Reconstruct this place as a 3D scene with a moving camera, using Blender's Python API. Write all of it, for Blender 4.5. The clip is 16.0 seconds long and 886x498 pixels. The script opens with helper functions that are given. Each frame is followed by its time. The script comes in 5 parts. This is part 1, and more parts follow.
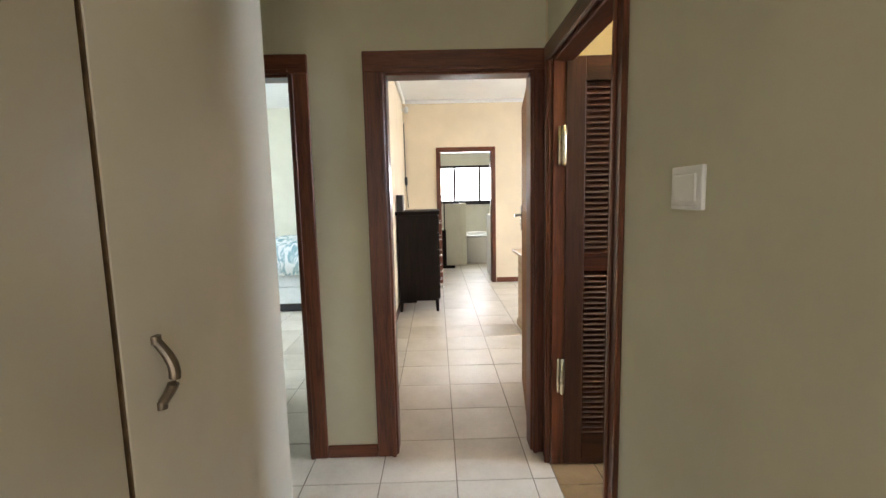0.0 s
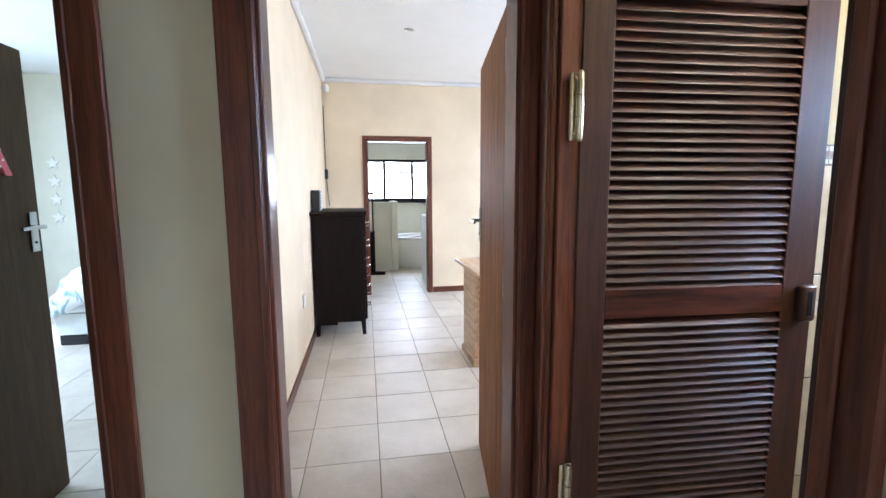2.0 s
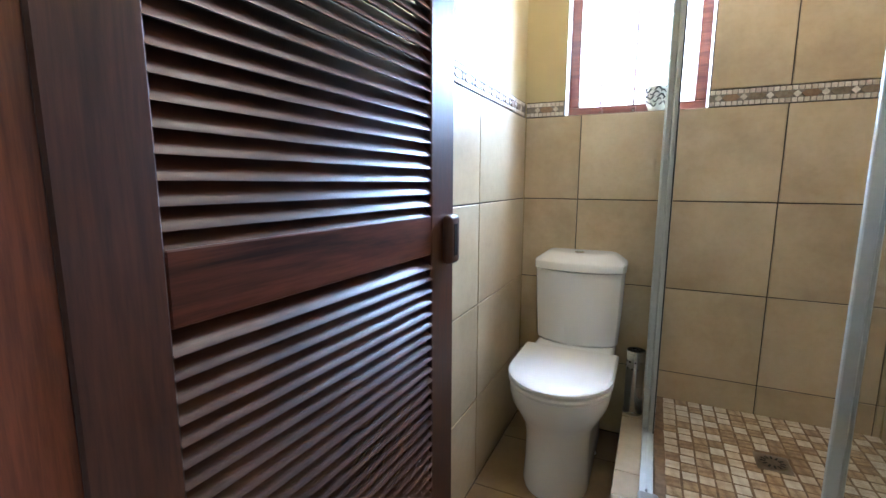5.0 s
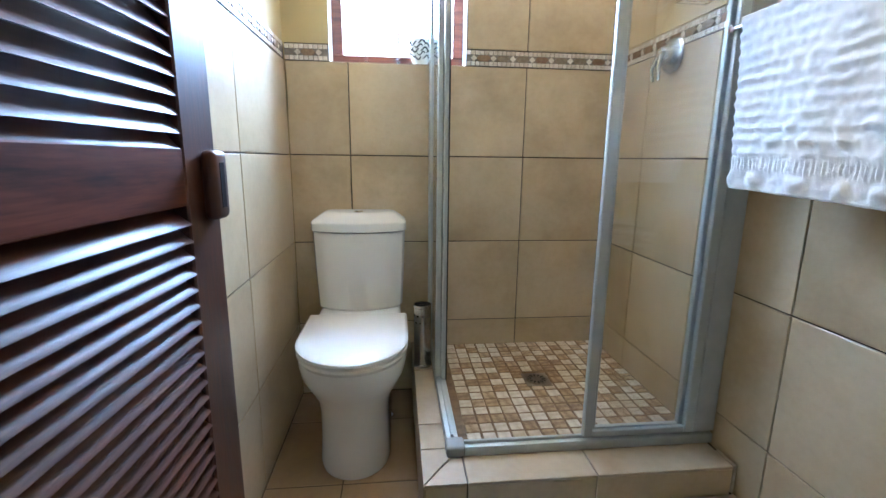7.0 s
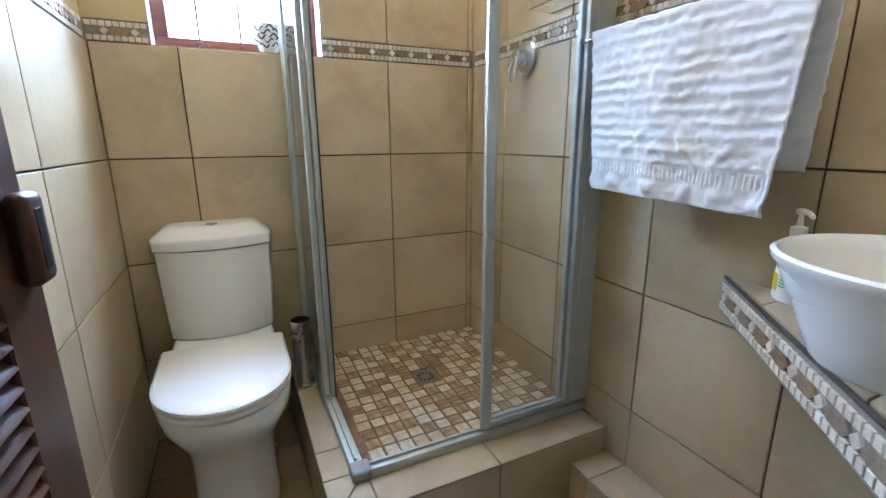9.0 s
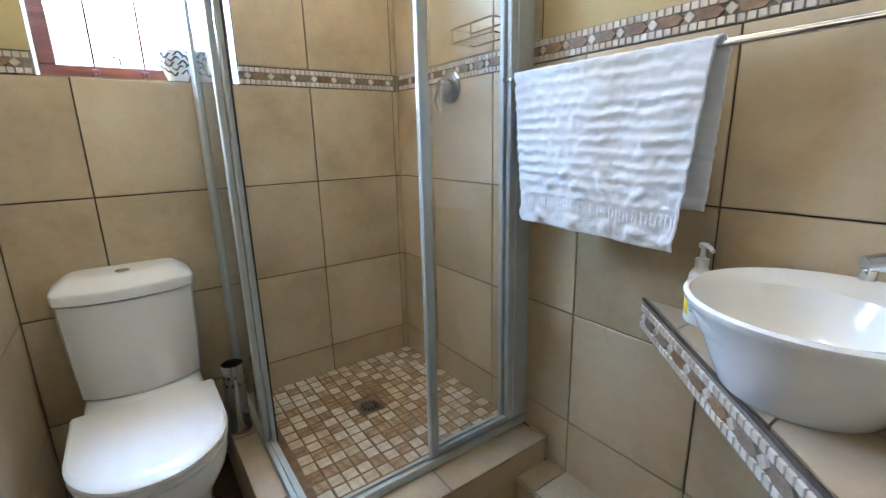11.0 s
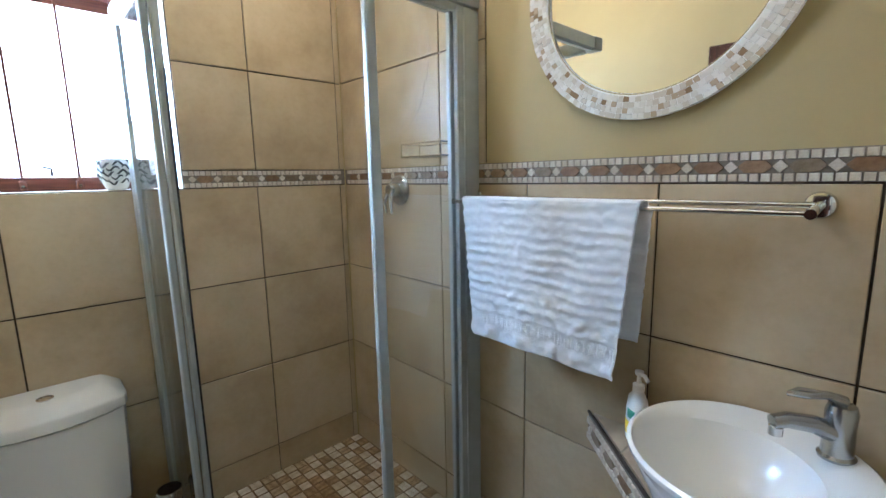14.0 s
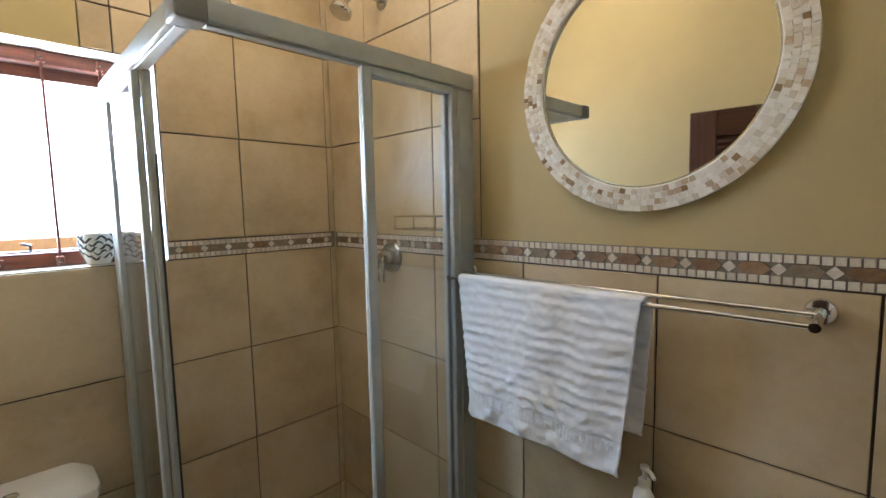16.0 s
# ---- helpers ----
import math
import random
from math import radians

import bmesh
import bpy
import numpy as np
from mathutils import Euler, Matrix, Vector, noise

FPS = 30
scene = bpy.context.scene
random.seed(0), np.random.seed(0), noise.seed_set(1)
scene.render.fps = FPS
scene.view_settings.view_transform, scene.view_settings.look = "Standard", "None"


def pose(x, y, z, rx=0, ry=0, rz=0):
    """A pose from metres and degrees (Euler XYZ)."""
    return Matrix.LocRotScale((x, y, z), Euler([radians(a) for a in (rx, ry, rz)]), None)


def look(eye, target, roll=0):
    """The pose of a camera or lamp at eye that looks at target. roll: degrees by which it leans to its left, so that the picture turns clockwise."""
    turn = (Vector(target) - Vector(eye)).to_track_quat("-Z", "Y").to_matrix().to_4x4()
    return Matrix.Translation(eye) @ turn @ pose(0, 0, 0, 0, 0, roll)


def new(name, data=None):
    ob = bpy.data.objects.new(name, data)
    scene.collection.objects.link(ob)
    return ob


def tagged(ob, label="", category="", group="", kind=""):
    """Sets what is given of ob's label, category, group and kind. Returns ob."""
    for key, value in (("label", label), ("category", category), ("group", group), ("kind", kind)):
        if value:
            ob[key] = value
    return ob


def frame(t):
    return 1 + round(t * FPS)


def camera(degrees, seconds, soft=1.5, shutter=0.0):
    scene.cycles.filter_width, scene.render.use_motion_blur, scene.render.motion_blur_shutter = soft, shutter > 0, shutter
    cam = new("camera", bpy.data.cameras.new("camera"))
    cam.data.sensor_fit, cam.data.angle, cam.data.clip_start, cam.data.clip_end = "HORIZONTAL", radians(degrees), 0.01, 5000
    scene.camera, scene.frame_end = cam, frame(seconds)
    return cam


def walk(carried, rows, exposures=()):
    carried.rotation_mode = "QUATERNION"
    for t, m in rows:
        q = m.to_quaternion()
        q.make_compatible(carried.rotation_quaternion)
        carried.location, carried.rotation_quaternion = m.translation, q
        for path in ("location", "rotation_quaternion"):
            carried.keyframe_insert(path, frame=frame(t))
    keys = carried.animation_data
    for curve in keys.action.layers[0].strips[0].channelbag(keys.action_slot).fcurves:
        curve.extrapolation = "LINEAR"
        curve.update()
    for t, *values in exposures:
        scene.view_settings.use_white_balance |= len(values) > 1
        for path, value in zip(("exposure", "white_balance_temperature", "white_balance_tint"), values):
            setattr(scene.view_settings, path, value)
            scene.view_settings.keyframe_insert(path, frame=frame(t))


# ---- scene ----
cam = camera(90.0, 16.0)
PATH = [
    (0, (0.115, -0.285, 1.344), (0.139, 1.701, 1.112), -1.3),
    (0.5, (0.134, -0.041, 1.37), (0.156, 1.945, 1.132), -1.2),
    (1, (0.129, 0.197, 1.364), (0.157, 2.183, 1.122), -1.2),
    (1.5, (0.137, 0.466, 1.369), (0.251, 2.447, 1.125), -0.9),
    (2, (0.143, 0.647, 1.34), (0.482, 2.603, 1.094), -0.3),
    (2.5, (0.209, 0.834, 1.309), (0.823, 2.721, 1.063), -0.0),
    (3, (0.291, 0.983, 1.265), (1.211, 2.743, 1.022), -0.1),
    (3.5, (0.354, 1.083, 1.209), (1.534, 2.681, 0.973), -0.1),
    (4, (0.415, 1.174, 1.174), (1.834, 2.564, 0.934), -0.0),
    (6.5, (0.635, 1.443, 1.082), (2.596, 1.45, 0.688), 0.8),
    (7, (0.668, 1.445, 1.057), (2.617, 1.242, 0.656), 0.7),
    (7.5, (0.708, 1.451, 1.065), (2.618, 1.034, 0.639), 0.6),
    (8, (0.727, 1.471, 1.081), (2.579, 0.873, 0.617), 0.4),
    (8.5, (0.738, 1.496, 1.098), (2.538, 0.761, 0.629), 0.1),
    (9, (0.759, 1.517, 1.122), (2.516, 0.691, 0.644), -0.3),
    (11.5, (0.786, 1.549, 1.256), (2.336, 0.378, 0.78), -1.4),
    (12, (0.79, 1.558, 1.296), (2.306, 0.34, 0.829), -1.3),
    (12.5, (0.794, 1.564, 1.333), (2.286, 0.311, 0.884), -1.2),
    (13, (0.794, 1.564, 1.376), (2.269, 0.28, 0.953), -1.2),
    (13.5, (0.799, 1.561, 1.414), (2.26, 0.248, 1.04), -1.2),
    (14, (0.805, 1.567, 1.451), (2.251, 0.223, 1.131), -1.1),
    (14.5, (0.812, 1.563, 1.484), (2.25, 0.202, 1.204), -1.1),
    (15, (0.826, 1.564, 1.522), (2.248, 0.179, 1.278), -1.1),
    (15.5, (0.841, 1.565, 1.548), (2.251, 0.163, 1.335), -1.0),
    (16, (0.854, 1.566, 1.591), (2.259, 0.155, 1.402), -1.1),
]
walk(cam, [(t, look(eye, target, roll)) for t, eye, target, roll in PATH],
     exposures=[(0.0, 0.65, 6450, 14), (0.5, 0.7, 6150, 15), (1.5, 0.7, 5650, 15), (2.5, 0.65, 5200, 16), (4.0, 0.45, 5200, 16), (6.5, 0.75, 4800, 13),
                (9.0, 0.55, 5000, 13), (11.5, 0.5, 4900, 13), (12.5, 0.2, 4800, 12), (13.0, 0.1, 4750, 12), (14.0, 0.05, 4850, 12), (15.0, 0.0, 5200, 14), (16.0, -0.38, 5600, 15)])
# ---- world and lamps ----
world = bpy.data.worlds.new("sky")
scene.world = world
world.use_nodes = True
wn = world.node_tree
sky = wn.nodes.new("ShaderNodeTexSky")
sky.sky_type = "NISHITA"
sky.sun_disc = False
sky.sun_elevation = radians(52)
sky.sun_rotation = radians(250)
wn.links.new(sky.outputs[0], wn.nodes["Background"].inputs[0])
wn.nodes["Background"].inputs[1].default_value = 0.15
sun_data = bpy.data.lights.new("sun", "SUN")
sun_data.energy, sun_data.angle, sun_data.color = 3.5, radians(0.5), (1.0, 0.95, 0.86)
sun = new("sun", sun_data)
sun.matrix_world = look((-20, -8, 28), (0, 0, 0))


def opening_lamp(name, eye, target, width, height, watts, color=(0.84, 0.92, 1.0), spread=180):
    """An area lamp at an opening, for sky light or added light."""
    data = bpy.data.lights.new(name, "AREA")
    data.shape, data.size, data.size_y, data.energy, data.color = "RECTANGLE", width, height, watts, color
    data.spread = radians(spread)
    ob = new(name, data)
    ob.matrix_world = look(eye, target)
    return ob


opening_lamp("bathroom_window_light", (3.08, 1.48, 2.06), (1.85, 1.15, 1.35), 0.95, 0.75, 230, (0.64, 0.82, 1.0))
# added lamp that stands in for light bounced up off the garden
opening_lamp("bathroom_garden_bounce", (2.95, 1.44, 1.48), (2.05, 1.30, 2.80), 0.50, 0.50, 55, (1.0, 0.95, 0.84), 120)
opening_lamp("bedroom_window_light", (4.24, 3.6, 1.40), (1.5, 3.9, 0.7), 0.9, 1.6, 68, (0.78, 0.89, 1.0))
opening_lamp("bedroom_second_window_light", (4.24, 5.6, 1.55), (1.5, 5.0, 0.9), 0.9, 1.2, 22, (0.80, 0.90, 1.0))
opening_lamp("child_window_light", (-4.03, 4.2, 1.6), (-1.5, 4.2, 0.8), 1.8, 1.2, 72, (0.74, 0.89, 1.0))
opening_lamp("ensuite_window_light", (0.85, 9.775, 1.62), (0.85, 8.1, 1.0), 1.6, 0.75, 45)
# unseen warm fill, added in the south opening to brighten the passage
opening_lamp("passage_fill_light", (0.1, -1.78, 1.25), (0.1, 0.0, 1.2), 0.85, 1.9, 6.2, (1.0, 0.93, 0.82))

# the two warm bulbs of the bathroom's ceiling fitting
BULBS = [(1.85, 1.24, 2.735), (1.95, 1.08, 2.735)]
for spot in BULBS:
    bulb_data = bpy.data.lights.new("bulb_light", "POINT")
    bulb_data.energy, bulb_data.color, bulb_data.shadow_soft_size = 11.5, (1.0, 0.82, 0.56), 0.03
    new("bulb_light", bulb_data).matrix_world = Matrix.Translation(spot)

# ---- materials ----


def mat_base(name, color, rough=0.5, metal=0.0, spec=0.5):
    m = bpy.data.materials.new(name)
    m.use_nodes = True
    b = m.node_tree.nodes["Principled BSDF"]
    b.inputs["Base Color"].default_value = (*color, 1)
    b.inputs["Roughness"].default_value = rough
    b.inputs["Metallic"].default_value = metal
    b.inputs["Specular IOR Level"].default_value = spec
    return m, m.node_tree, b


def noise_node(nt, scale, detail=4, rough=0.55, stretch=None, coord="Object", distort=0.0):
    tc = nt.nodes.new("ShaderNodeTexCoord")
    n = nt.nodes.new("ShaderNodeTexNoise")
    n.inputs["Scale"].default_value, n.inputs["Detail"].default_value = scale, detail
    n.inputs["Roughness"].default_value = rough
    n.inputs["Distortion"].default_value = distort
    if stretch:
        mp = nt.nodes.new("ShaderNodeMapping")
        mp.inputs["Scale"].default_value = stretch
        nt.links.new(tc.outputs[coord], mp.inputs[0])
        nt.links.new(mp.outputs[0], n.inputs["Vector"])
    else:
        nt.links.new(tc.outputs[coord], n.inputs["Vector"])
    return n


def ramp(nt, src, stops):
    r = nt.nodes.new("ShaderNodeValToRGB")
    el = r.color_ramp.elements
    while len(el) < len(stops):
        el.new(0.5)
    for e, (p, c) in zip(el, stops):
        e.position, e.color = p, (*c, 1)
    nt.links.new(src, r.inputs[0])
    return r


def mix(nt, a, b, fac, mode="MIX"):
    n = nt.nodes.new("ShaderNodeMix")
    n.data_type, n.blend_type = "RGBA", mode
    for sock, v in ((n.inputs[6], a), (n.inputs[7], b), (n.inputs[0], fac)):
        if isinstance(v, tuple):
            sock.default_value = (*v, 1)
        elif isinstance(v, (int, float)):
            sock.default_value = v
        else:
            nt.links.new(v, sock)
    return n.outputs[2]


def bump(nt, b, src, strength=0.2, dist=0.002):
    n = nt.nodes.new("ShaderNodeBump")
    n.inputs["Strength"].default_value, n.inputs["Distance"].default_value = strength, dist
    nt.links.new(src, n.inputs["Height"])
    nt.links.new(n.outputs[0], b.inputs["Normal"])
    return n


def rough_from(nt, b, src, lo, hi):
    n = nt.nodes.new("ShaderNodeMapRange")
    n.inputs["To Min"].default_value, n.inputs["To Max"].default_value = lo, hi
    nt.links.new(src, n.inputs[0])
    nt.links.new(n.outputs[0], b.inputs["Roughness"])


def plaster(name, color, var=0.06, rough=0.75):
    m, nt, b = mat_base(name, color, rough, spec=0.3)
    big = noise_node(nt, 1.3, 5, 0.6)
    dark = tuple(c * (1 - var * 2) for c in color)
    light = tuple(min(1, c * (1 + var)) for c in color)
    r = ramp(nt, big.outputs[0], [(0.3, dark), (0.7, light)])
    nt.links.new(r.outputs[0], b.inputs["Base Color"])
    fine = noise_node(nt, 90, 6, 0.7)
    bump(nt, b, fine.outputs[0], 0.25, 0.0015)
    return m


def timber(name, dark, light, rough=0.35, axis="Z", scale=1.0, coat=0.25, spec=0.4):
    m, nt, b = mat_base(name, light, rough, spec=spec)
    st = {"Z": (14, 14, 0.9), "X": (0.9, 14, 14), "Y": (14, 0.9, 14)}[axis]
    st = tuple(v * scale for v in st)
    g = noise_node(nt, 3.0, 8, 0.62, st, distort=0.6)
    fine = noise_node(nt, 16.0, 4, 0.6, st)
    r = ramp(nt, g.outputs[0], [(0.32, dark), (0.52, light), (0.72, tuple(min(1, c * 1.35) for c in light))])
    f2 = ramp(nt, fine.outputs[0], [(0.35, (0.72, 0.70, 0.68)), (0.6, (1, 1, 1))])
    col = mix(nt, r.outputs[0], f2.outputs[0], 1.0, "MULTIPLY")
    oi = nt.nodes.new("ShaderNodeObjectInfo")
    v = ramp(nt, oi.outputs["Random"], [(0, (0.85, 0.85, 0.85)), (1, (1.12, 1.08, 1.05))])
    col = mix(nt, col, v.outputs[0], 1.0, "MULTIPLY")
    nt.links.new(col, b.inputs["Base Color"])
    bump(nt, b, fine.outputs[0], 0.15, 0.001)
    rough_from(nt, b, g.outputs[0], rough - 0.08, rough + 0.14)
    b.inputs["Coat Weight"].default_value = coat
    b.inputs["Coat Roughness"].default_value = 0.22
    return m


def ceramic_tile(name, dark, mid, light, rough=0.3, blot=5.0):
    m, nt, b = mat_base(name, mid, rough, spec=0.5)
    oi = nt.nodes.new("ShaderNodeObjectInfo")
    tc = nt.nodes.new("ShaderNodeTexCoord")
    add = nt.nodes.new("ShaderNodeVectorMath")
    sc = nt.nodes.new("ShaderNodeVectorMath")
    sc.operation = "SCALE"
    sc.inputs[0].default_value = (13.0, 7.0, 29.0)
    nt.links.new(oi.outputs["Random"], sc.inputs["Scale"])
    nt.links.new(tc.outputs["Object"], add.inputs[0])
    nt.links.new(sc.outputs[0], add.inputs[1])
    n = nt.nodes.new("ShaderNodeTexNoise")
    n.inputs["Scale"].default_value, n.inputs["Detail"].default_value, n.inputs["Roughness"].default_value = blot, 7, 0.62
    nt.links.new(add.outputs[0], n.inputs["Vector"])
    n2 = nt.nodes.new("ShaderNodeTexNoise")
    n2.inputs["Scale"].default_value, n2.inputs["Detail"].default_value = 55, 4
    nt.links.new(add.outputs[0], n2.inputs["Vector"])
    r = ramp(nt, n.outputs[0], [(0.30, dark), (0.5, mid), (0.70, light)])
    f = ramp(nt, n2.outputs[0], [(0.30, (0.955, 0.95, 0.94)), (0.55, (1, 1, 1))])
    col = mix(nt, r.outputs[0], f.outputs[0], 1.0, "MULTIPLY")
    v = ramp(nt, oi.outputs["Random"], [(0, (0.93, 0.92, 0.90)), (1, (1.05, 1.05, 1.05))])
    col = mix(nt, col, v.outputs[0], 1.0, "MULTIPLY")
    nt.links.new(col, b.inputs["Base Color"])
    bump(nt, b, n2.outputs[0], 0.03, 0.001)
    rough_from(nt, b, n.outputs[0], rough - 0.06, rough + 0.12)
    return m


def plain(name, color, rough=0.4, metal=0.0, var=0.05, scale=30, bumps=0.0, spec=0.5):
    m, nt, b = mat_base(name, color, rough, metal, spec)
    n = noise_node(nt, scale, 4)
    r = ramp(nt, n.outputs[0], [(0.3, tuple(c * (1 - var) for c in color)), (0.7, tuple(min(1, c * (1 + var)) for c in color))])
    nt.links.new(r.outputs[0], b.inputs["Base Color"])
    rough_from(nt, b, n.outputs[0], max(0.02, rough - 0.05), rough + 0.06)
    if bumps:
        bump(nt, b, n.outputs[0], bumps, 0.002)
    return m


def island_mix(name, stops, rough=0.45, dirt=0.25, scale=60, random_out="island"):
    """Small stones, each with its own shade."""
    m, nt, b = mat_base(name, stops[0][1], rough)
    if random_out == "island":
        g = nt.nodes.new("ShaderNodeNewGeometry")
        src = g.outputs["Random Per Island"]
    else:
        src = nt.nodes.new("ShaderNodeObjectInfo").outputs["Random"]
    r = ramp(nt, src, stops)
    r.color_ramp.interpolation = "CONSTANT"
    n = noise_node(nt, scale, 5, 0.65)
    d = ramp(nt, n.outputs[0], [(0.35, (1 - dirt, 1 - dirt * 1.15, 1 - dirt * 1.35)), (0.6, (1, 1, 1))])
    col = mix(nt, r.outputs[0], d.outputs[0], 1.0, "MULTIPLY")
    nt.links.new(col, b.inputs["Base Color"])
    bump(nt, b, n.outputs[0], 0.2, 0.002)
    return m


def glass(name, tint=(0.988, 0.995, 0.992), base=0.0):
    m = bpy.data.materials.new(name)
    m.use_nodes = True
    nt = m.node_tree
    nt.nodes.remove(nt.nodes["Principled BSDF"])
    tr = nt.nodes.new("ShaderNodeBsdfTransparent")
    tr.inputs[0].default_value = (*tint, 1)
    gl = nt.nodes.new("ShaderNodeBsdfGlossy")
    gl.inputs["Roughness"].default_value = 0.03
    lw = nt.nodes.new("ShaderNodeLayerWeight")
    lw.inputs[0].default_value = 0.5
    pw = nt.nodes.new("ShaderNodeMath")
    pw.operation = "POWER"
    pw.inputs[1].default_value = 4.0
    nt.links.new(lw.outputs["Facing"], pw.inputs[0])
    fr = nt.nodes.new("ShaderNodeMapRange")
    fr.inputs["To Min"].default_value, fr.inputs["To Max"].default_value = 0.038, 0.9
    nt.links.new(pw.outputs[0], fr.inputs[0])
    mx = nt.nodes.new("ShaderNodeMixShader")
    nt.links.new(fr.outputs[0], mx.inputs[0])
    nt.links.new(tr.outputs[0], mx.inputs[1])
    nt.links.new(gl.outputs[0], mx.inputs[2])
    nt.links.new(mx.outputs[0], nt.nodes["Material Output"].inputs[0])
    return m


M = {}
M["hall_paint"] = plaster("hall_paint", (0.618, 0.582, 0.43))
M["bed_paint"] = plaster("bedroom_paint", (0.78, 0.66, 0.48))
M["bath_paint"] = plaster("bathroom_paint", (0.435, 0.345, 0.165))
M["child_paint"] = plaster("child_room_paint", (0.70, 0.68, 0.56))
M["white_paint"] = plaster("ceiling_paint", (0.82, 0.82, 0.80), 0.03)
M["brown_wood"] = timber("stained_hardwood", (0.060, 0.018, 0.009), (0.150, 0.045, 0.020), 0.38)
M["brown_wood_x"] = timber("stained_hardwood_x", (0.060, 0.018, 0.009), (0.150, 0.045, 0.020), 0.38, "X")
M["brown_wood_y"] = timber("stained_hardwood_y", (0.060, 0.018, 0.009), (0.150, 0.045, 0.020), 0.38, "Y")
M["louvre"] = timber("louvre_wood", (0.030, 0.010, 0.006), (0.058, 0.020, 0.010), 0.40, coat=0.12)
M["louvre_x"] = timber("louvre_wood_x", (0.026, 0.009, 0.004), (0.070, 0.024, 0.011), 0.37, "X", 1.0, 0.05, 0.36)
M["rail_wood"] = timber("louvre_rail_wood", (0.022, 0.007, 0.004), (0.090, 0.026, 0.012), 0.45, "X", 0.8, 0.0, 0.2)
M["door_leaf"] = timber("dark_door_veneer", (0.050, 0.030, 0.015), (0.064, 0.038, 0.019), 0.5, "Z", 0.6, 0.0, 0.18)
M["bed_leaf"] = timber("brown_door_veneer", (0.14, 0.062, 0.028), (0.27, 0.135, 0.062), 0.6, "Z", 0.6, 0.0, 0.06)
M["window_wood"] = timber("red_brown_window_wood", (0.09, 0.026, 0.014), (0.16, 0.050, 0.027), 0.4, "Y")
M["light_wood"] = timber("pale_wood", (0.42, 0.28, 0.16), (0.60, 0.43, 0.27), 0.4, "Y", 0.7)
M["espresso"] = timber("espresso_wood", (0.007, 0.005, 0.004), (0.012, 0.008, 0.007), 0.55, coat=0.0, spec=0.12)
M["cream_board"] = plain("cream_board", (0.65, 0.60, 0.50), 0.45, var=0.03, scale=6, bumps=0.03)
M["wall_tile"] = ceramic_tile("beige_wall_tile", (0.365, 0.275, 0.155), (0.470, 0.368, 0.222), (0.540, 0.440, 0.285), 0.32, 3.0)
M["floor_tile"] = ceramic_tile("pale_floor_tile", (0.57, 0.51, 0.43), (0.66, 0.60, 0.515), (0.74, 0.68, 0.60), 0.42, 3.0)
M["bath_floor_tile"] = ceramic_tile("warm_floor_tile", (0.22, 0.14, 0.065), (0.29, 0.19, 0.095), (0.35, 0.245, 0.135), 0.32, 4.0)
M["kerb_tile"] = ceramic_tile("cream_kerb_tile", (0.34, 0.265, 0.165), (0.42, 0.335, 0.22), (0.47, 0.385, 0.265), 0.30)
M["grout"] = plain("dark_grout", (0.050, 0.036, 0.025), 0.85, var=0.25, scale=40)
M["room_grout"] = plain("room_floor_grout", (0.23, 0.18, 0.125), 0.9, var=0.25, scale=40)
M["floor_grout"] = plain("floor_grout", (0.10, 0.07, 0.045), 0.9, var=0.25, scale=40)
M["mosaic_cream"] = island_mix("cream_tumbled_stone", [(0.0, (0.593, 0.524, 0.395)), (0.3, (0.547, 0.464, 0.327)), (0.55, (0.623, 0.570, 0.464)), (0.85, (0.502, 0.410, 0.274))], 0.45, 0.28, 38, "object")
M["mosaic_brown"] = island_mix("brown_tumbled_stone", [(0.0, (0.374, 0.259, 0.130)), (0.3, (0.331, 0.223, 0.108)), (0.6, (0.418, 0.310, 0.180)), (0.85, (0.288, 0.191, 0.094))], 0.45, 0.55, 42, "object")
M["mosaic_grout"] = plain("brown_mosaic_grout", (0.17, 0.11, 0.060), 0.9, var=0.3, scale=40)
M["chip"] = island_mix("pale_stone_chip", [(0.0, (0.62, 0.56, 0.46)), (0.4, (0.55, 0.48, 0.38)), (0.7, (0.68, 0.63, 0.54))], 0.5, 0.2, 120, "object")
M["chip_joined"] = island_mix("pale_stone_chip_joined", [(0.0, (0.62, 0.56, 0.46)), (0.4, (0.55, 0.48, 0.38)), (0.7, (0.68, 0.63, 0.54))], 0.5, 0.2, 120)
M["hex_joined"] = island_mix("brown_stone_joined", [(0.0, (0.21, 0.125, 0.065)), (0.4, (0.27, 0.17, 0.09)), (0.7, (0.22, 0.17, 0.115))], 0.5, 0.3, 90)
M["hex"] = island_mix("brown_stone", [(0.0, (0.21, 0.125, 0.065)), (0.4, (0.27, 0.17, 0.09)), (0.7, (0.22, 0.17, 0.115))], 0.5, 0.3, 90, "object")
M["grey_mortar"] = plain("grey_mortar", (0.21, 0.18, 0.145), 0.85, var=0.2, scale=70)
M["porcelain"] = plain("white_porcelain", (0.80, 0.785, 0.74), 0.10, var=0.01, scale=5)
M["seat_plastic"] = plain("white_seat_plastic", (0.82, 0.795, 0.73), 0.16, var=0.01, scale=5)
M["alu"] = plain("anodised_aluminium", (0.45, 0.475, 0.455), 0.5, 0.35, var=0.06, scale=20)
M["chrome"] = plain("chrome", (0.72, 0.72, 0.72), 0.10, 1.0, var=0.02)
M["satin"] = plain("satin_chrome", (0.44, 0.45, 0.46), 0.24, 1.0, var=0.03)
M["bronze"] = plain("dark_bronze", (0.20, 0.165, 0.125), 0.32, 0.9, var=0.15, scale=60)
M["edge_brown"] = plain("worn_brown_edge", (0.17, 0.105, 0.055), 0.7, var=0.35, scale=30)
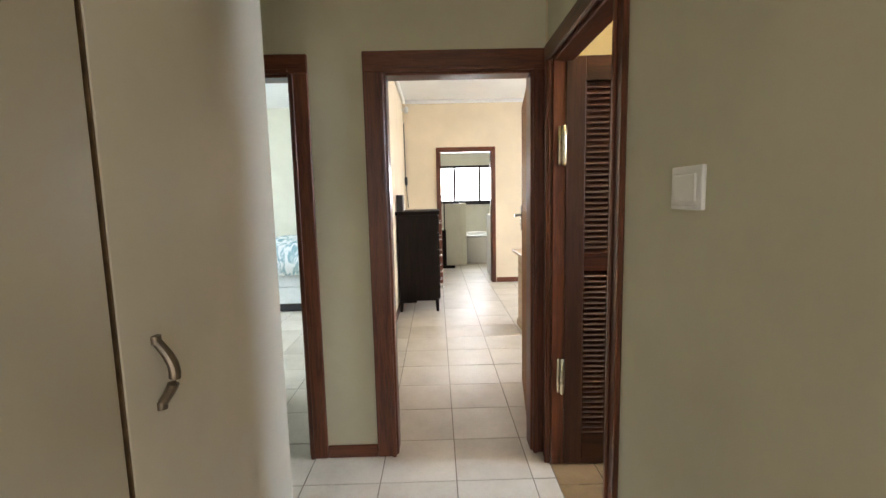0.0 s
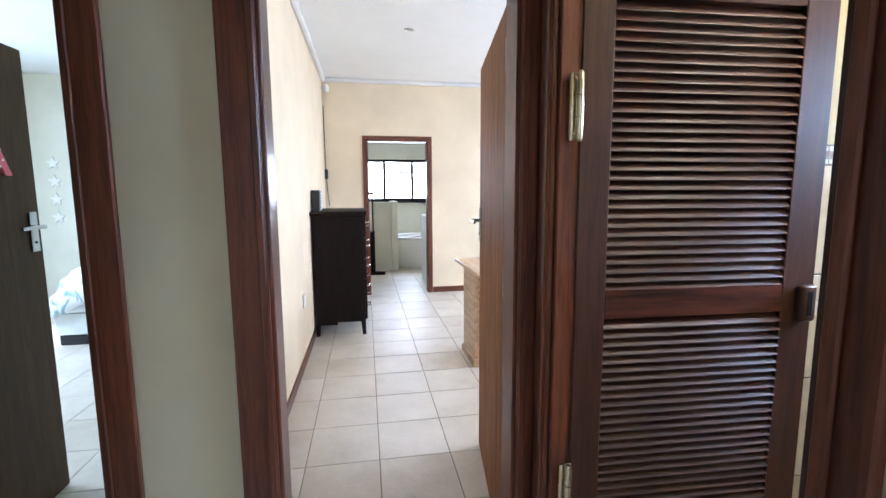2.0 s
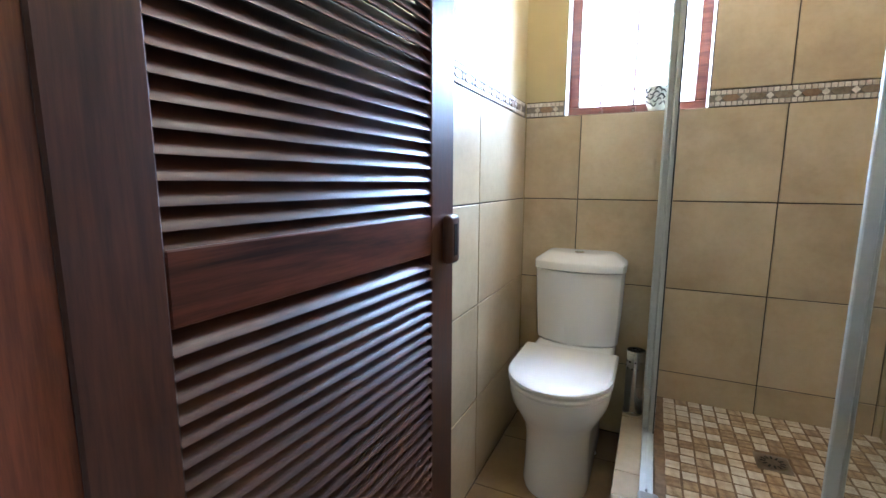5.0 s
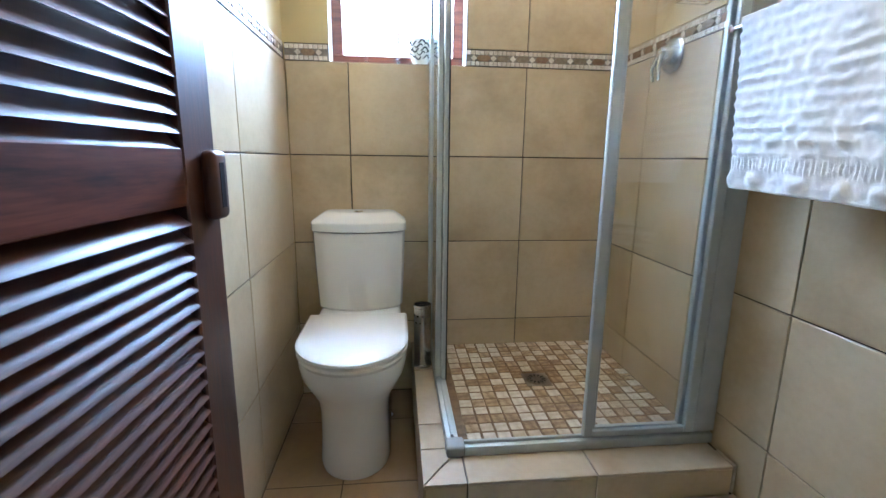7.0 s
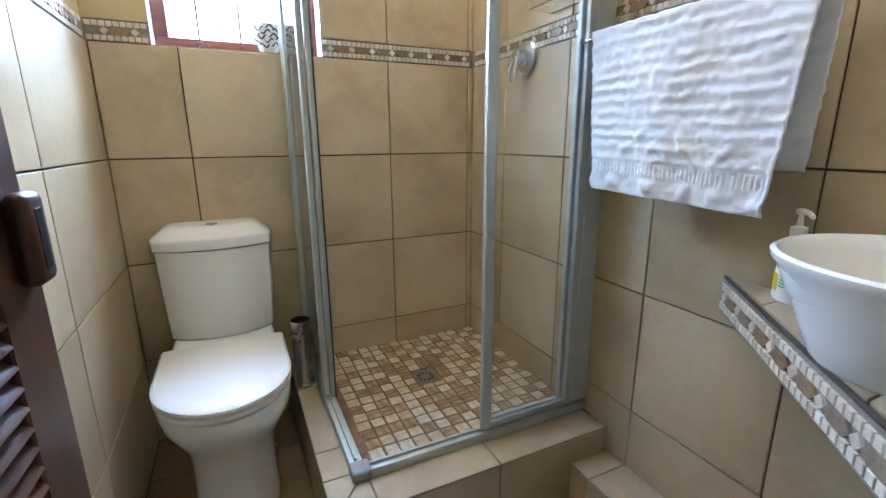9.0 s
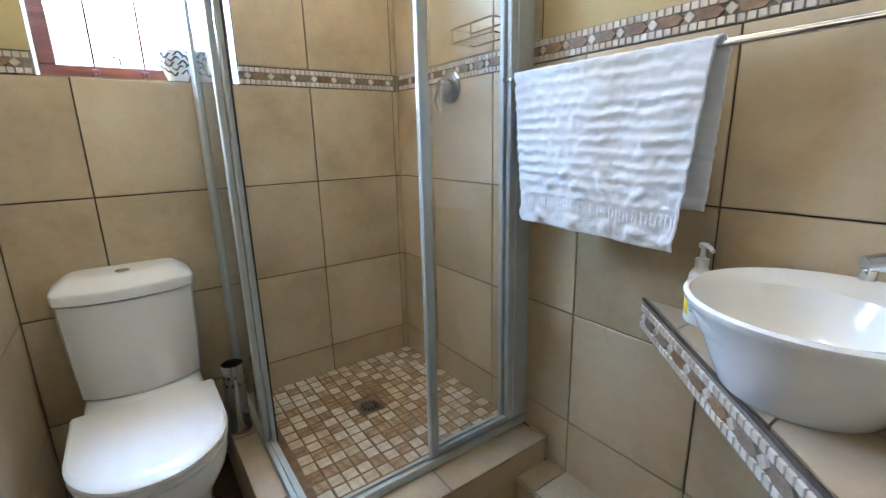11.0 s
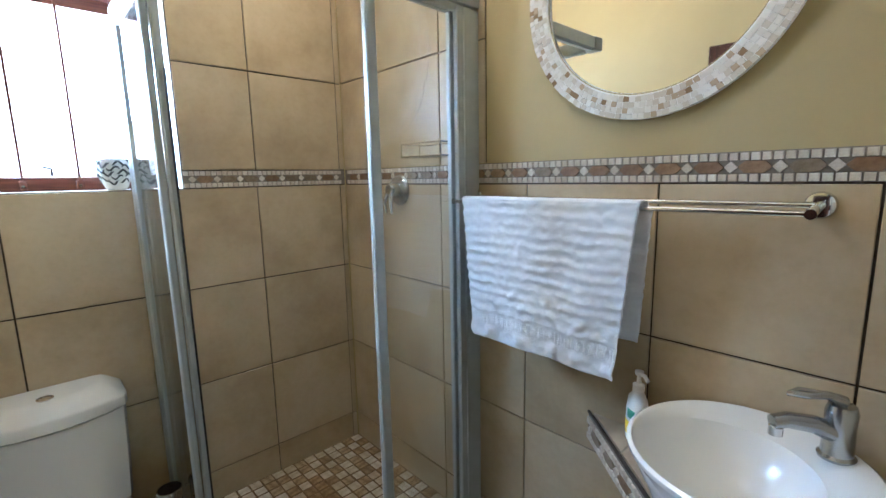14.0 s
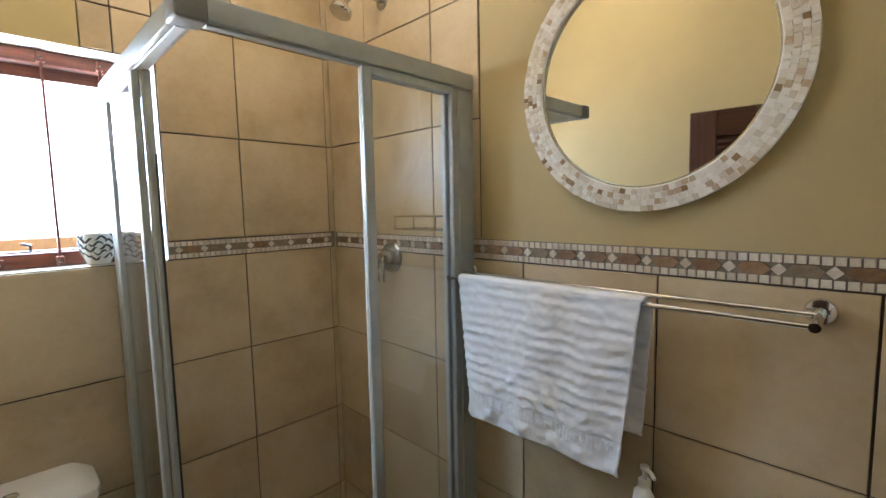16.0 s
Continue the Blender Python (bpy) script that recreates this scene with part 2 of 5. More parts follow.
M["brass"] = plain("worn_brass", (0.72, 0.65, 0.49), 0.25, 1.0, var=0.12, scale=80)
M["grey_plastic"] = plain("grey_plastic", (0.22, 0.22, 0.21), 0.45)
M["black_rubber"] = plain("black_rubber", (0.015, 0.015, 0.016), 0.6)
M["white_plastic"] = plain("white_plastic", (0.78, 0.77, 0.73), 0.35, var=0.02)
M["dark_plastic"] = plain("dark_plastic", (0.02, 0.02, 0.022), 0.4)
M["yellow"] = plain("yellow_label", (0.85, 0.62, 0.02), 0.4)
M["green"] = plain("green_label", (0.10, 0.38, 0.22), 0.4)
M["pink"] = plain("pink_paint", (0.72, 0.14, 0.20), 0.5, var=0.1)
M["glass"] = glass("clear_glass")
M["bedding"] = plain("pale_bedding", (0.72, 0.76, 0.77), 0.9, var=0.07, scale=9, bumps=0.3)
M["bedding_blue"] = plain("blue_print", (0.25, 0.42, 0.48), 0.9, var=0.3, scale=20)
m_, nt_, b_ = mat_base("leaf_print_cotton", (0.74, 0.77, 0.78), 0.9, spec=0.2)
n_ = noise_node(nt_, 7.5, 3, 0.5, (1.0, 1.8, 1.0), distort=1.2)
r_ = ramp(nt_, n_.outputs[0], [(0.50, (0.76, 0.79, 0.80)), (0.56, (0.42, 0.53, 0.56)), (0.66, (0.25, 0.40, 0.45))])
nt_.links.new(r_.outputs[0], b_.inputs["Base Color"])
bump(nt_, b_, noise_node(nt_, 14, 4).outputs[0], 0.4, 0.01)
M["leaf_print"] = m_
M["dark_fabric"] = plain("dark_fabric", (0.03, 0.03, 0.035), 0.9)
M["paper"] = plain("paper", (0.80, 0.78, 0.74), 0.7)
M["print_red"] = plain("print_red", (0.55, 0.12, 0.08), 0.7, var=0.3)
M["print_blue"] = plain("print_blue", (0.12, 0.20, 0.45), 0.7, var=0.3)
M["garden_wall"] = plaster("garden_wall_paint", (0.72, 0.42, 0.20), 0.1)
M["earth"] = plain("dry_ground", (0.26, 0.20, 0.13), 0.95, var=0.3, scale=3, bumps=0.4)
M["vase_dark"] = plain("dark_stripe", (0.03, 0.03, 0.03), 0.3)
M["fluff"] = plain("white_pile", (0.75, 0.73, 0.68), 0.95, var=0.1, scale=200)

m_, nt_, b_ = mat_base("mirror_silver", (0.88, 0.88, 0.86), 0.02, 1.0)
M["mirror"] = m_

# the bright sky beyond the windows
m_ = bpy.data.materials.new("sky_glow")
m_.use_nodes = True
m_.node_tree.nodes["Principled BSDF"].inputs["Emission Color"].default_value = (0.95, 0.98, 1.0, 1)
m_.node_tree.nodes["Principled BSDF"].inputs["Emission Strength"].default_value = 6.0
M["sky_glow"] = m_

# frosted bulb glass, lit
m_ = bpy.data.materials.new("bulb_glow")
m_.use_nodes = True
m_.node_tree.nodes["Principled BSDF"].inputs["Emission Color"].default_value = (1.0, 0.80, 0.52, 1)
m_.node_tree.nodes["Principled BSDF"].inputs["Emission Strength"].default_value = 25.0
M["bulb_glow"] = m_

# white towelling with fine loops
m_, nt_, b_ = mat_base("white_towelling", (0.85, 0.86, 0.88), 0.95, spec=0.1)
n_ = noise_node(nt_, 420, 3, 0.7)
n2_ = noise_node(nt_, 22, 5, 0.6)
r_ = ramp(nt_, n2_.outputs[0], [(0.3, (0.80, 0.82, 0.86)), (0.65, (0.88, 0.90, 0.94))])
nt_.links.new(r_.outputs[0], b_.inputs["Base Color"])
bump(nt_, b_, n_.outputs[0], 0.7, 0.003)
b_.inputs["Sheen Weight"].default_value = 0.3
M["towel"] = m_

# mother-of-pearl chips
m_, nt_, b_ = mat_base("shell_chips", (0.75, 0.70, 0.62), 0.22)
g_ = nt_.nodes.new("ShaderNodeNewGeometry")
r_ = ramp(nt_, g_.outputs["Random Per Island"], [(0.0, (0.72, 0.68, 0.61)), (0.35, (0.80, 0.77, 0.71)), (0.6, (0.62, 0.56, 0.47)), (0.86, (0.48, 0.37, 0.25)), (0.955, (0.26, 0.17, 0.09))])
r_.color_ramp.interpolation = "CONSTANT"
nt_.links.new(r_.outputs[0], b_.inputs["Base Color"])
b_.inputs["Coat Weight"].default_value = 0.6
b_.inputs["Sheen Weight"].default_value = 0.1
M["shell"] = m_


# ---- mesh helpers ----


def box(bm, lo, hi, bevel=0.0, seg=1):
    """An upright box from corner to corner, with its edges taken off by bevel."""
    lo, hi = Vector(lo), Vector(hi)
    made = bmesh.ops.create_cube(bm, size=1.0)
    vs = made["verts"]
    for v in vs:
        v.co = Vector([lo[i] + (v.co[i] + 0.5) * (hi[i] - lo[i]) for i in range(3)])
    if bevel:
        es = list({e for v in vs for e in v.link_edges})
        bmesh.ops.bevel(bm, geom=es, offset=bevel, segments=seg, affect="EDGES", profile=0.5)
    return bm


def loft(bm, rings, cap0=True, cap1=True, closed=True):
    """Joins rings of points, each of the same count, into a skin."""
    rows = [[bm.verts.new(p) for p in ring] for ring in rings]
    n = len(rows[0])
    for a, b in zip(rows, rows[1:]):
        for i in range(n if closed else n - 1):
            j = (i + 1) % n
            bm.faces.new((a[i], a[j], b[j], b[i]))
    if cap0 and closed:
        bm.faces.new(list(reversed(rows[0])))
    if cap1 and closed:
        bm.faces.new(rows[-1])
    return rows


def ring(cx, cy, z, r, n=32, ry=None):
    ry = r if ry is None else ry
    return [(cx + r * math.cos(2 * math.pi * i / n), cy + ry * math.sin(2 * math.pi * i / n), z) for i in range(n)]


def lathe(bm, profile, cx=0.0, cy=0.0, n=32, cap0=True, cap1=True):
    return loft(bm, [ring(cx, cy, z, max(r, 0.0005), n) for r, z in profile], cap0, cap1)


def tube(bm, pts, r, n=10, caps=True):
    """A round bar along a line of points."""
    pts = [Vector(p) for p in pts]
    rings = []
    up = Vector((0, 0, 1))
    for i, p in enumerate(pts):
        d = (pts[min(i + 1, len(pts) - 1)] - pts[max(i - 1, 0)]).normalized()
        ref = up if abs(d.dot(up)) < 0.95 else Vector((1, 0, 0))
        a = d.cross(ref).normalized()
        b = d.cross(a).normalized()
        rr = r[i] if isinstance(r, (list, tuple)) else r
        rings.append([p + (a * math.cos(2 * math.pi * k / n) + b * math.sin(2 * math.pi * k / n)) * rr for k in range(n)])
    loft(bm, rings, caps, caps)
    return bm


def finish(bm, smooth=True):
    bmesh.ops.recalc_face_normals(bm, faces=bm.faces)
    me = bpy.data.meshes.new("mesh")
    bm.to_mesh(me)
    bm.free()
    if smooth:
        for p in me.polygons:
            p.use_smooth = True
        me.set_sharp_from_angle(angle=radians(35))
    return me


def part(name, bm, material, parent=None, label="", matrix=None, smooth=True):
    me = bm if isinstance(bm, bpy.types.Mesh) else finish(bm, smooth)
    if not me.materials:
        me.materials.append(M[material])
    ob = new(name, me)
    if parent:
        ob.parent = parent
    if matrix is not None:
        ob.matrix_basis = matrix
    if label:
        tagged(ob, label)
    return ob


def thing(name, label, category, m=None, group="", kind=""):
    ob = new(name)
    ob.empty_display_size = 0.1
    if m is not None:
        ob.matrix_basis = m
    return tagged(ob, label, category, group, kind)


def solo(name, bm, material, label, category="", kind="", m=None, group="", smooth=True):
    ob = part(name, bm, material, None, "", m, smooth)
    return tagged(ob, label, category, group, kind)


def B(lo, hi, bevel=0.0, seg=1):
    return box(bmesh.new(), lo, hi, bevel, seg)


def boxes(*pairs, bevel=0.0):
    bm = bmesh.new()
    for lo, hi in pairs:
        box(bm, lo, hi, bevel)
    return bm


# ---- plan ----
EAST, SOUTH, NORTH, WEST = 2.57, 0.517, 1.88, 0.75     # faces of the bathroom's tiles
HALL_E, HALL_END = 0.655, 1.915                         # faces of the passage's walls
BED_W, BED_N, BED_E, BED_CEIL = -0.365, 6.585, 4.26, 2.79
P, J = 0.365, 0.0046                                   # tile pitch and joint
BACK = 0.007                                           # how far the walls stand behind the tiles' faces


def structure(name, bm, material, label):
    return solo(name, bm, material, label, kind="structure", smooth=False)


# bathroom shell
e0, s0, n0 = EAST + BACK, SOUTH - BACK, NORTH + BACK
WY0, WY1, WZ0, WZ1 = 1.16, 1.71, 1.43, 2.085
BCEIL = 2.86
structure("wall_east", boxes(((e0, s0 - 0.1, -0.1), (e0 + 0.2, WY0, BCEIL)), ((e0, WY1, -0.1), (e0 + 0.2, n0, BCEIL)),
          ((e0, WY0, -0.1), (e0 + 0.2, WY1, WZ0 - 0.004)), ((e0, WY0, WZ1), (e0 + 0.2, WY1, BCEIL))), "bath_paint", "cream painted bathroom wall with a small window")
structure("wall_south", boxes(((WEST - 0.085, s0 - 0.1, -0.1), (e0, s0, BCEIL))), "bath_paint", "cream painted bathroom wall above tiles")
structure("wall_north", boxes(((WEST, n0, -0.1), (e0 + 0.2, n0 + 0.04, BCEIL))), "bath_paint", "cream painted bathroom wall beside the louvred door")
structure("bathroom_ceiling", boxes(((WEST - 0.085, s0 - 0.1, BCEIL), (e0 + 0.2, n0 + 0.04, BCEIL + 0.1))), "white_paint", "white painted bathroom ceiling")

# the wall between passage and bathroom, with the doorway of the louvred door
DY0, DY1, DZ = 1.030, 1.812, 1.965
structure("wall_passage_east", boxes(((HALL_E, -1.9, -0.1), (WEST, DY0, 2.7)), ((HALL_E, DY1, -0.1), (WEST, n0, 2.7)),
          ((HALL_E, DY0, DZ), (WEST, DY1, 2.7))), "hall_paint", "olive cream painted passage wall with a doorway")

# the end wall with two doorways
BX0, BX1, KX0, KX1, OZ = -0.136, 0.603, -1.32, -0.56, 1.95
Y0, Y1 = HALL_END, HALL_END + 0.11
structure("wall_passage_end", boxes(((BX0, Y0, OZ), (BX1, Y1, 2.9)), ((BX1, Y0, -0.1), (HALL_E, Y1, 2.9)), ((KX1, Y0, -0.1), (BX0, Y1, 2.9)),
          ((KX0, Y0, OZ), (KX1, Y1, 2.9)), ((-1.75, Y0, -0.1), (KX0, Y1, 2.9))), "hall_paint", "olive cream painted end wall with two doorways")
structure("wall_passage_west", boxes(((-1.75, -1.9, -0.1), (-1.65, Y0, 2.7))), "hall_paint", "olive cream painted passage wall")
structure("wall_passage_south", boxes(((-1.65, -1.9, -0.1), (-0.36, -1.7, 2.7)), ((0.56, -1.9, -0.1), (HALL_E, -1.7, 2.7)),
          ((-0.36, -1.9, 2.3), (0.56, -1.7, 2.7))), "hall_paint", "olive cream painted wall with an open passage")
structure("passage_ceiling", boxes(((-1.75, -1.9, 2.6), (HALL_E, Y0, 2.7))), "white_paint", "white painted passage ceiling")

# main bedroom and the room behind it
structure("wall_bedroom_west", boxes(((BED_W - 0.1, Y1, -0.1), (BED_W, BED_N, 2.9))), "bed_paint", "peach cream painted bedroom wall")
structure("wall_bedroom_south", boxes(((WEST, n0 + 0.04, -0.1), (BED_E + 0.2, n0 + 0.15, 2.9)), ((HALL_E, n0, -0.1), (WEST, n0 + 0.15, 2.9))), "bed_paint", "peach cream painted bedroom wall")
structure("wall_bedroom_east", boxes(((BED_E, n0 + 0.15, -0.1), (BED_E + 0.2, 3.1, 2.9)), ((BED_E, 6.1, -0.1), (BED_E + 0.2, BED_N, 2.9)),
          ((BED_E, 4.1, -0.1), (BED_E + 0.2, 5.1, 2.9)), ((BED_E, 3.1, -0.1), (BED_E + 0.2, 4.1, 0.5)), ((BED_E, 3.1, 2.2), (BED_E + 0.2, 4.1, 2.9)),
          ((BED_E, 5.1, -0.1), (BED_E + 0.2, 6.1, 0.9)), ((BED_E, 5.1, 2.2), (BED_E + 0.2, 6.1, 2.9))), "bed_paint", "peach cream painted bedroom wall with two windows")
EX0, EX1, EZ = 0.170, 0.978, 2.045
structure("wall_bedroom_north", boxes(((-0.48, BED_N, -0.1), (EX0, BED_N + 0.12, 2.9)), ((EX1, BED_N, -0.1), (BED_E + 0.2, BED_N + 0.12, 2.9)),
          ((EX0, BED_N, EZ), (EX1, BED_N + 0.12, 2.9))), "bed_paint", "peach cream painted bedroom wall with a doorway")
structure("bedroom_ceiling", boxes(((BED_W, Y1, BED_CEIL), (BED_E, BED_N, BED_CEIL + 0.1))), "white_paint", "white painted bedroom ceiling")
EN_N, EN_W, EN_E = 9.665, -1.1, 2.7
structure("wall_ensuite_west", boxes(((EN_W - 0.1, BED_N + 0.12, -0.1), (EN_W, EN_N + 0.2, 2.9))), "child_paint", "cream painted wall")
structure("wall_ensuite_east", boxes(((EN_E, BED_N + 0.12, -0.1), (EN_E + 0.1, EN_N + 0.2, 2.9))), "child_paint", "cream painted wall")
structure("wall_ensuite_south", boxes(((EN_W, BED_N + 0.0, -0.1), (-0.48, BED_N + 0.12, 2.9))), "child_paint", "cream painted wall")
structure("wall_ensuite_north", boxes(((EN_W, EN_N, -0.1), (-0.02, EN_N + 0.2, 2.9)), ((1.72, EN_N, -0.1), (EN_E, EN_N + 0.2, 2.9)),
          ((-0.02, EN_N, -0.1), (1.72, EN_N + 0.2, 1.21)), ((-0.02, EN_N, 2.03), (1.72, EN_N + 0.2, 2.9))), "child_paint", "cream painted wall with a wide window")
structure("ensuite_ceiling", boxes(((EN_W, BED_N + 0.12, 2.75), (EN_E, EN_N, 2.85))), "white_paint", "white painted ceiling")

# child's bedroom
CW, CN = -4.05, 6.585
structure("wall_child_west", boxes(((CW - 0.2, Y1, -0.1), (CW, 3.2, 2.9)), ((CW - 0.2, 5.2, -0.1), (CW, CN, 2.9)), ((CW - 0.2, 3.2, -0.1), (CW, 5.2, 0.95)),
          ((CW - 0.2, 3.2, 2.2), (CW, 5.2, 2.9))), "child_paint", "pale painted wall with a window")
structure("wall_child_north", boxes(((CW - 0.2, CN, -0.1), (-0.48, CN + 0.12, 2.9))), "child_paint", "pale painted bedroom wall")
structure("wall_child_south", boxes(((CW - 0.2, Y0, -0.1), (-1.75, Y1, 2.9))), "child_paint", "pale painted bedroom wall")
structure("wall_child_east", boxes(((-0.485, Y1, -0.1), (BED_W - 0.1, CN, 2.9))), "child_paint", "pale painted bedroom wall")
structure("child_ceiling", boxes(((CW, Y1, 2.72), (-0.485, CN, 2.82))), "white_paint", "white painted ceiling")

# ground outside
structure("ground", boxes(((-300, -300, -0.4), (300, 300, -0.12))), "earth", "dry brown earth around the house")
structure("garden_wall", boxes(((6.6, -12, -0.2), (6.8, 14, 1.36))), "garden_wall", "ochre painted garden wall outside the window")
structure("backdrop_east", boxes(((16.0, -25, -0.1), (16.1, 25, 14))), "sky_glow", "plain bright sky beyond the garden wall")
structure("backdrop_north", boxes(((-14, 18.0, -0.1), (14, 18.1, 12))), "sky_glow", "plain bright sky beyond the windows")
structure("roof", boxes(((-4.6, -2.2, 2.95), (4.7, 10.1, 3.05))), "grout", "dark roof over the house")

# ---- skirtings, linings and casings ----


def doorway(name, axis, a0, a1, face, depth, top, out, label, wide=0.085, left=None, right=None):
    """Linings and front casing of a doorway. axis: along which the opening runs; face: the wall's front; out: -1 or 1."""
    th = thing(name, label, "door frame", kind="structure")
    left = wide if left is None else left
    right = wide if right is None else right

    def place(u0, u1, v0, v1, z0, z1, bevel=0.004):
        v0, v1 = min(v0, v1), max(v0, v1)
        if axis == "x":
            return B((u0, v0, z0), (u1, v1, z1), bevel)
        return B((v0, u0, z0), (v1, u1, z1), bevel)

    horizontal = "brown_wood_x" if axis == "x" else "brown_wood_y"
    f, b = face, face - out * depth
    part("lining", place(a0 - 0.002, a0 + 0.022, f - out * 0.002, b, 0, top + 0.002), "brown_wood", th)
    part("lining", place(a1 - 0.022, a1 + 0.002, f - out * 0.002, b, 0, top + 0.002), "brown_wood", th)
    part("lining", place(a0 + 0.022, a1 - 0.022, f - out * 0.002, b, top - 0.022, top + 0.002), horizontal, th)
    for u0, u1, bead in ((a0 - left + 0.012, a0 + 0.012, 1), (a1 - 0.012, a1 + right - 0.012, -1)):
        c = part("casing", place(u0, u1, f, f + out * 0.018, 0, top - 0.010), "brown_wood", th)
        k0, k1 = (u1 - 0.022, u1 - 0.002) if bead > 0 else (u0 + 0.002, u0 + 0.022)
        part("bead", place(k0, k1, f + out * 0.0175, f + out * 0.026, 0, top - 0.012, 0.003), "brown_wood", c)
    c = part("casing", place(a0 - left + 0.012, a1 + right - 0.012, f, f + out * 0.018, top - 0.010, top + wide - 0.012), horizontal, th)
    part("bead", place(a0 + 0.012, a1 - 0.012, f + out * 0.0175, f + out * 0.026, top - 0.008, top + 0.010, 0.003), horizontal, c)
    return th


doorway("door_frame_1", "x", BX0, BX1, HALL_END, 0.11, OZ, -1, "reddish brown stained wooden frame of the bedroom doorway", 0.098, right=0.062)
doorway("door_frame_2", "x", KX0, KX1, HALL_END, 0.11, OZ, -1, "reddish brown stained wooden frame of the child's doorway", 0.09)
frame_3 = doorway("door_frame_3", "y", DY0, DY1, HALL_E, WEST - HALL_E, DZ, -1, "reddish brown stained wooden frame of the bathroom doorway", 0.085, left=0.062, right=0.08)
# added strip on the jamb; darker wood carries the jamb's deep shade
part("door_stop", B((HALL_E + 0.017, DY0 + 0.0222, 0.0), (0.747, 1.083, DZ - 0.023), 0.004), "louvre", frame_3, "added jamb strip, coloured dark for its deep shade")
doorway("door_frame_4", "x", EX0, EX1, BED_N, 0.12, EZ, -1, "brown stained wooden frame of an inner doorway", 0.06)


def skirting(name, lo, hi, label, material="brown_wood_x"):
    return solo(name, B(lo, hi, 0.003), material, label, kind="structure")


skirting("baseboard_passage", (-0.481, HALL_END - 0.014, 0), (-0.224, HALL_END, 0.065), "reddish brown wooden skirting")
skirting("baseboard_bedroom_west", (BED_W, Y1, 0), (BED_W + 0.014, BED_N - 0.015, 0.075), "brown wooden skirting", "brown_wood_y")
skirting("baseboard_bedroom_north", (EX1 + 0.055, BED_N - 0.014, 0), (BED_E, BED_N, 0.075), "brown wooden skirting")
skirting("baseboard_bedroom_north", (BED_W, BED_N - 0.014, 0), (EX0 - 0.055, BED_N, 0.075), "brown wooden skirting")
bm = bmesh.new()
for lo, hi in (((BED_W, BED_N - 0.05, BED_CEIL - 0.05), (BED_E, BED_N, BED_CEIL)), ((BED_W, Y1, BED_CEIL - 0.05), (BED_W + 0.05, BED_N - 0.05, BED_CEIL))):
    box(bm, lo, hi, 0.015, 2)
solo("trim_cornice", bm, "white_paint", "white plaster cornice", kind="structure")

# ---- louvred bathroom door ----
LEAF, T = 0.760, 0.040
louvred = thing("louvred_door", "dark reddish brown louvred wooden door standing open", "door", pose(0.715, 1.784, 0.008, 0, 0, -2.3))
STL, STR, LT, LB, R0, R1, U1 = 0.091, 0.105, 1.955, 0.165, 0.974, 1.060, 1.845
part("stile", B((0, 0, 0), (STL, T, LT), 0.003), "louvre", louvred)
part("stile", B((LEAF - STR, 0, 0), (LEAF, T, LT), 0.003), "louvre", louvred)
part("top_rail", B((STL, 0.001, U1), (LEAF - STR, T - 0.001, LT), 0.002), "louvre_x", louvred)
part("middle_rail", B((STL, 0.001, R0), (LEAF - STR, T - 0.001, R1), 0.002), "rail_wood", louvred)
part("bottom_rail", B((STL, 0.001, 0), (LEAF - STR, T - 0.001, LB), 0.002), "louvre_x", louvred)
# one slat, leaning so that its near edge hangs low
bm = bmesh.new()
L_ = LEAF - STL - STR + 0.004
prof = []
for k in range(10):
    a = 2 * math.pi * k / 10
    u, v = 0.0270 * math.cos(a), 0.0052 * math.sin(a)
    c_, s_ = math.cos(radians(51)), math.sin(radians(51))
    v += 0.0045 * (u / 0.027) ** 2 - 0.0025
    prof.append((u * c_ - v * s_, u * s_ + v * c_))
loft(bm, [[(x, y, z) for y, z in prof] for x in (-0.002, L_ - 0.002)])
slat_mesh = finish(bm)
slat_mesh.materials.append(M["louvre_x"])
for z0, z1, lean in ((LB, R0, -10.0), (R1, U1, 0.0)):
    n = round((z1 - z0) / 0.0262)
    for i in range(n):
        part("louvre_slat", slat_mesh, "louvre_x", louvred, matrix=pose(STL, T / 2, z0 + (i + 0.5) * (z1 - z0) / n, lean + random.uniform(-1.2, 1.2)))
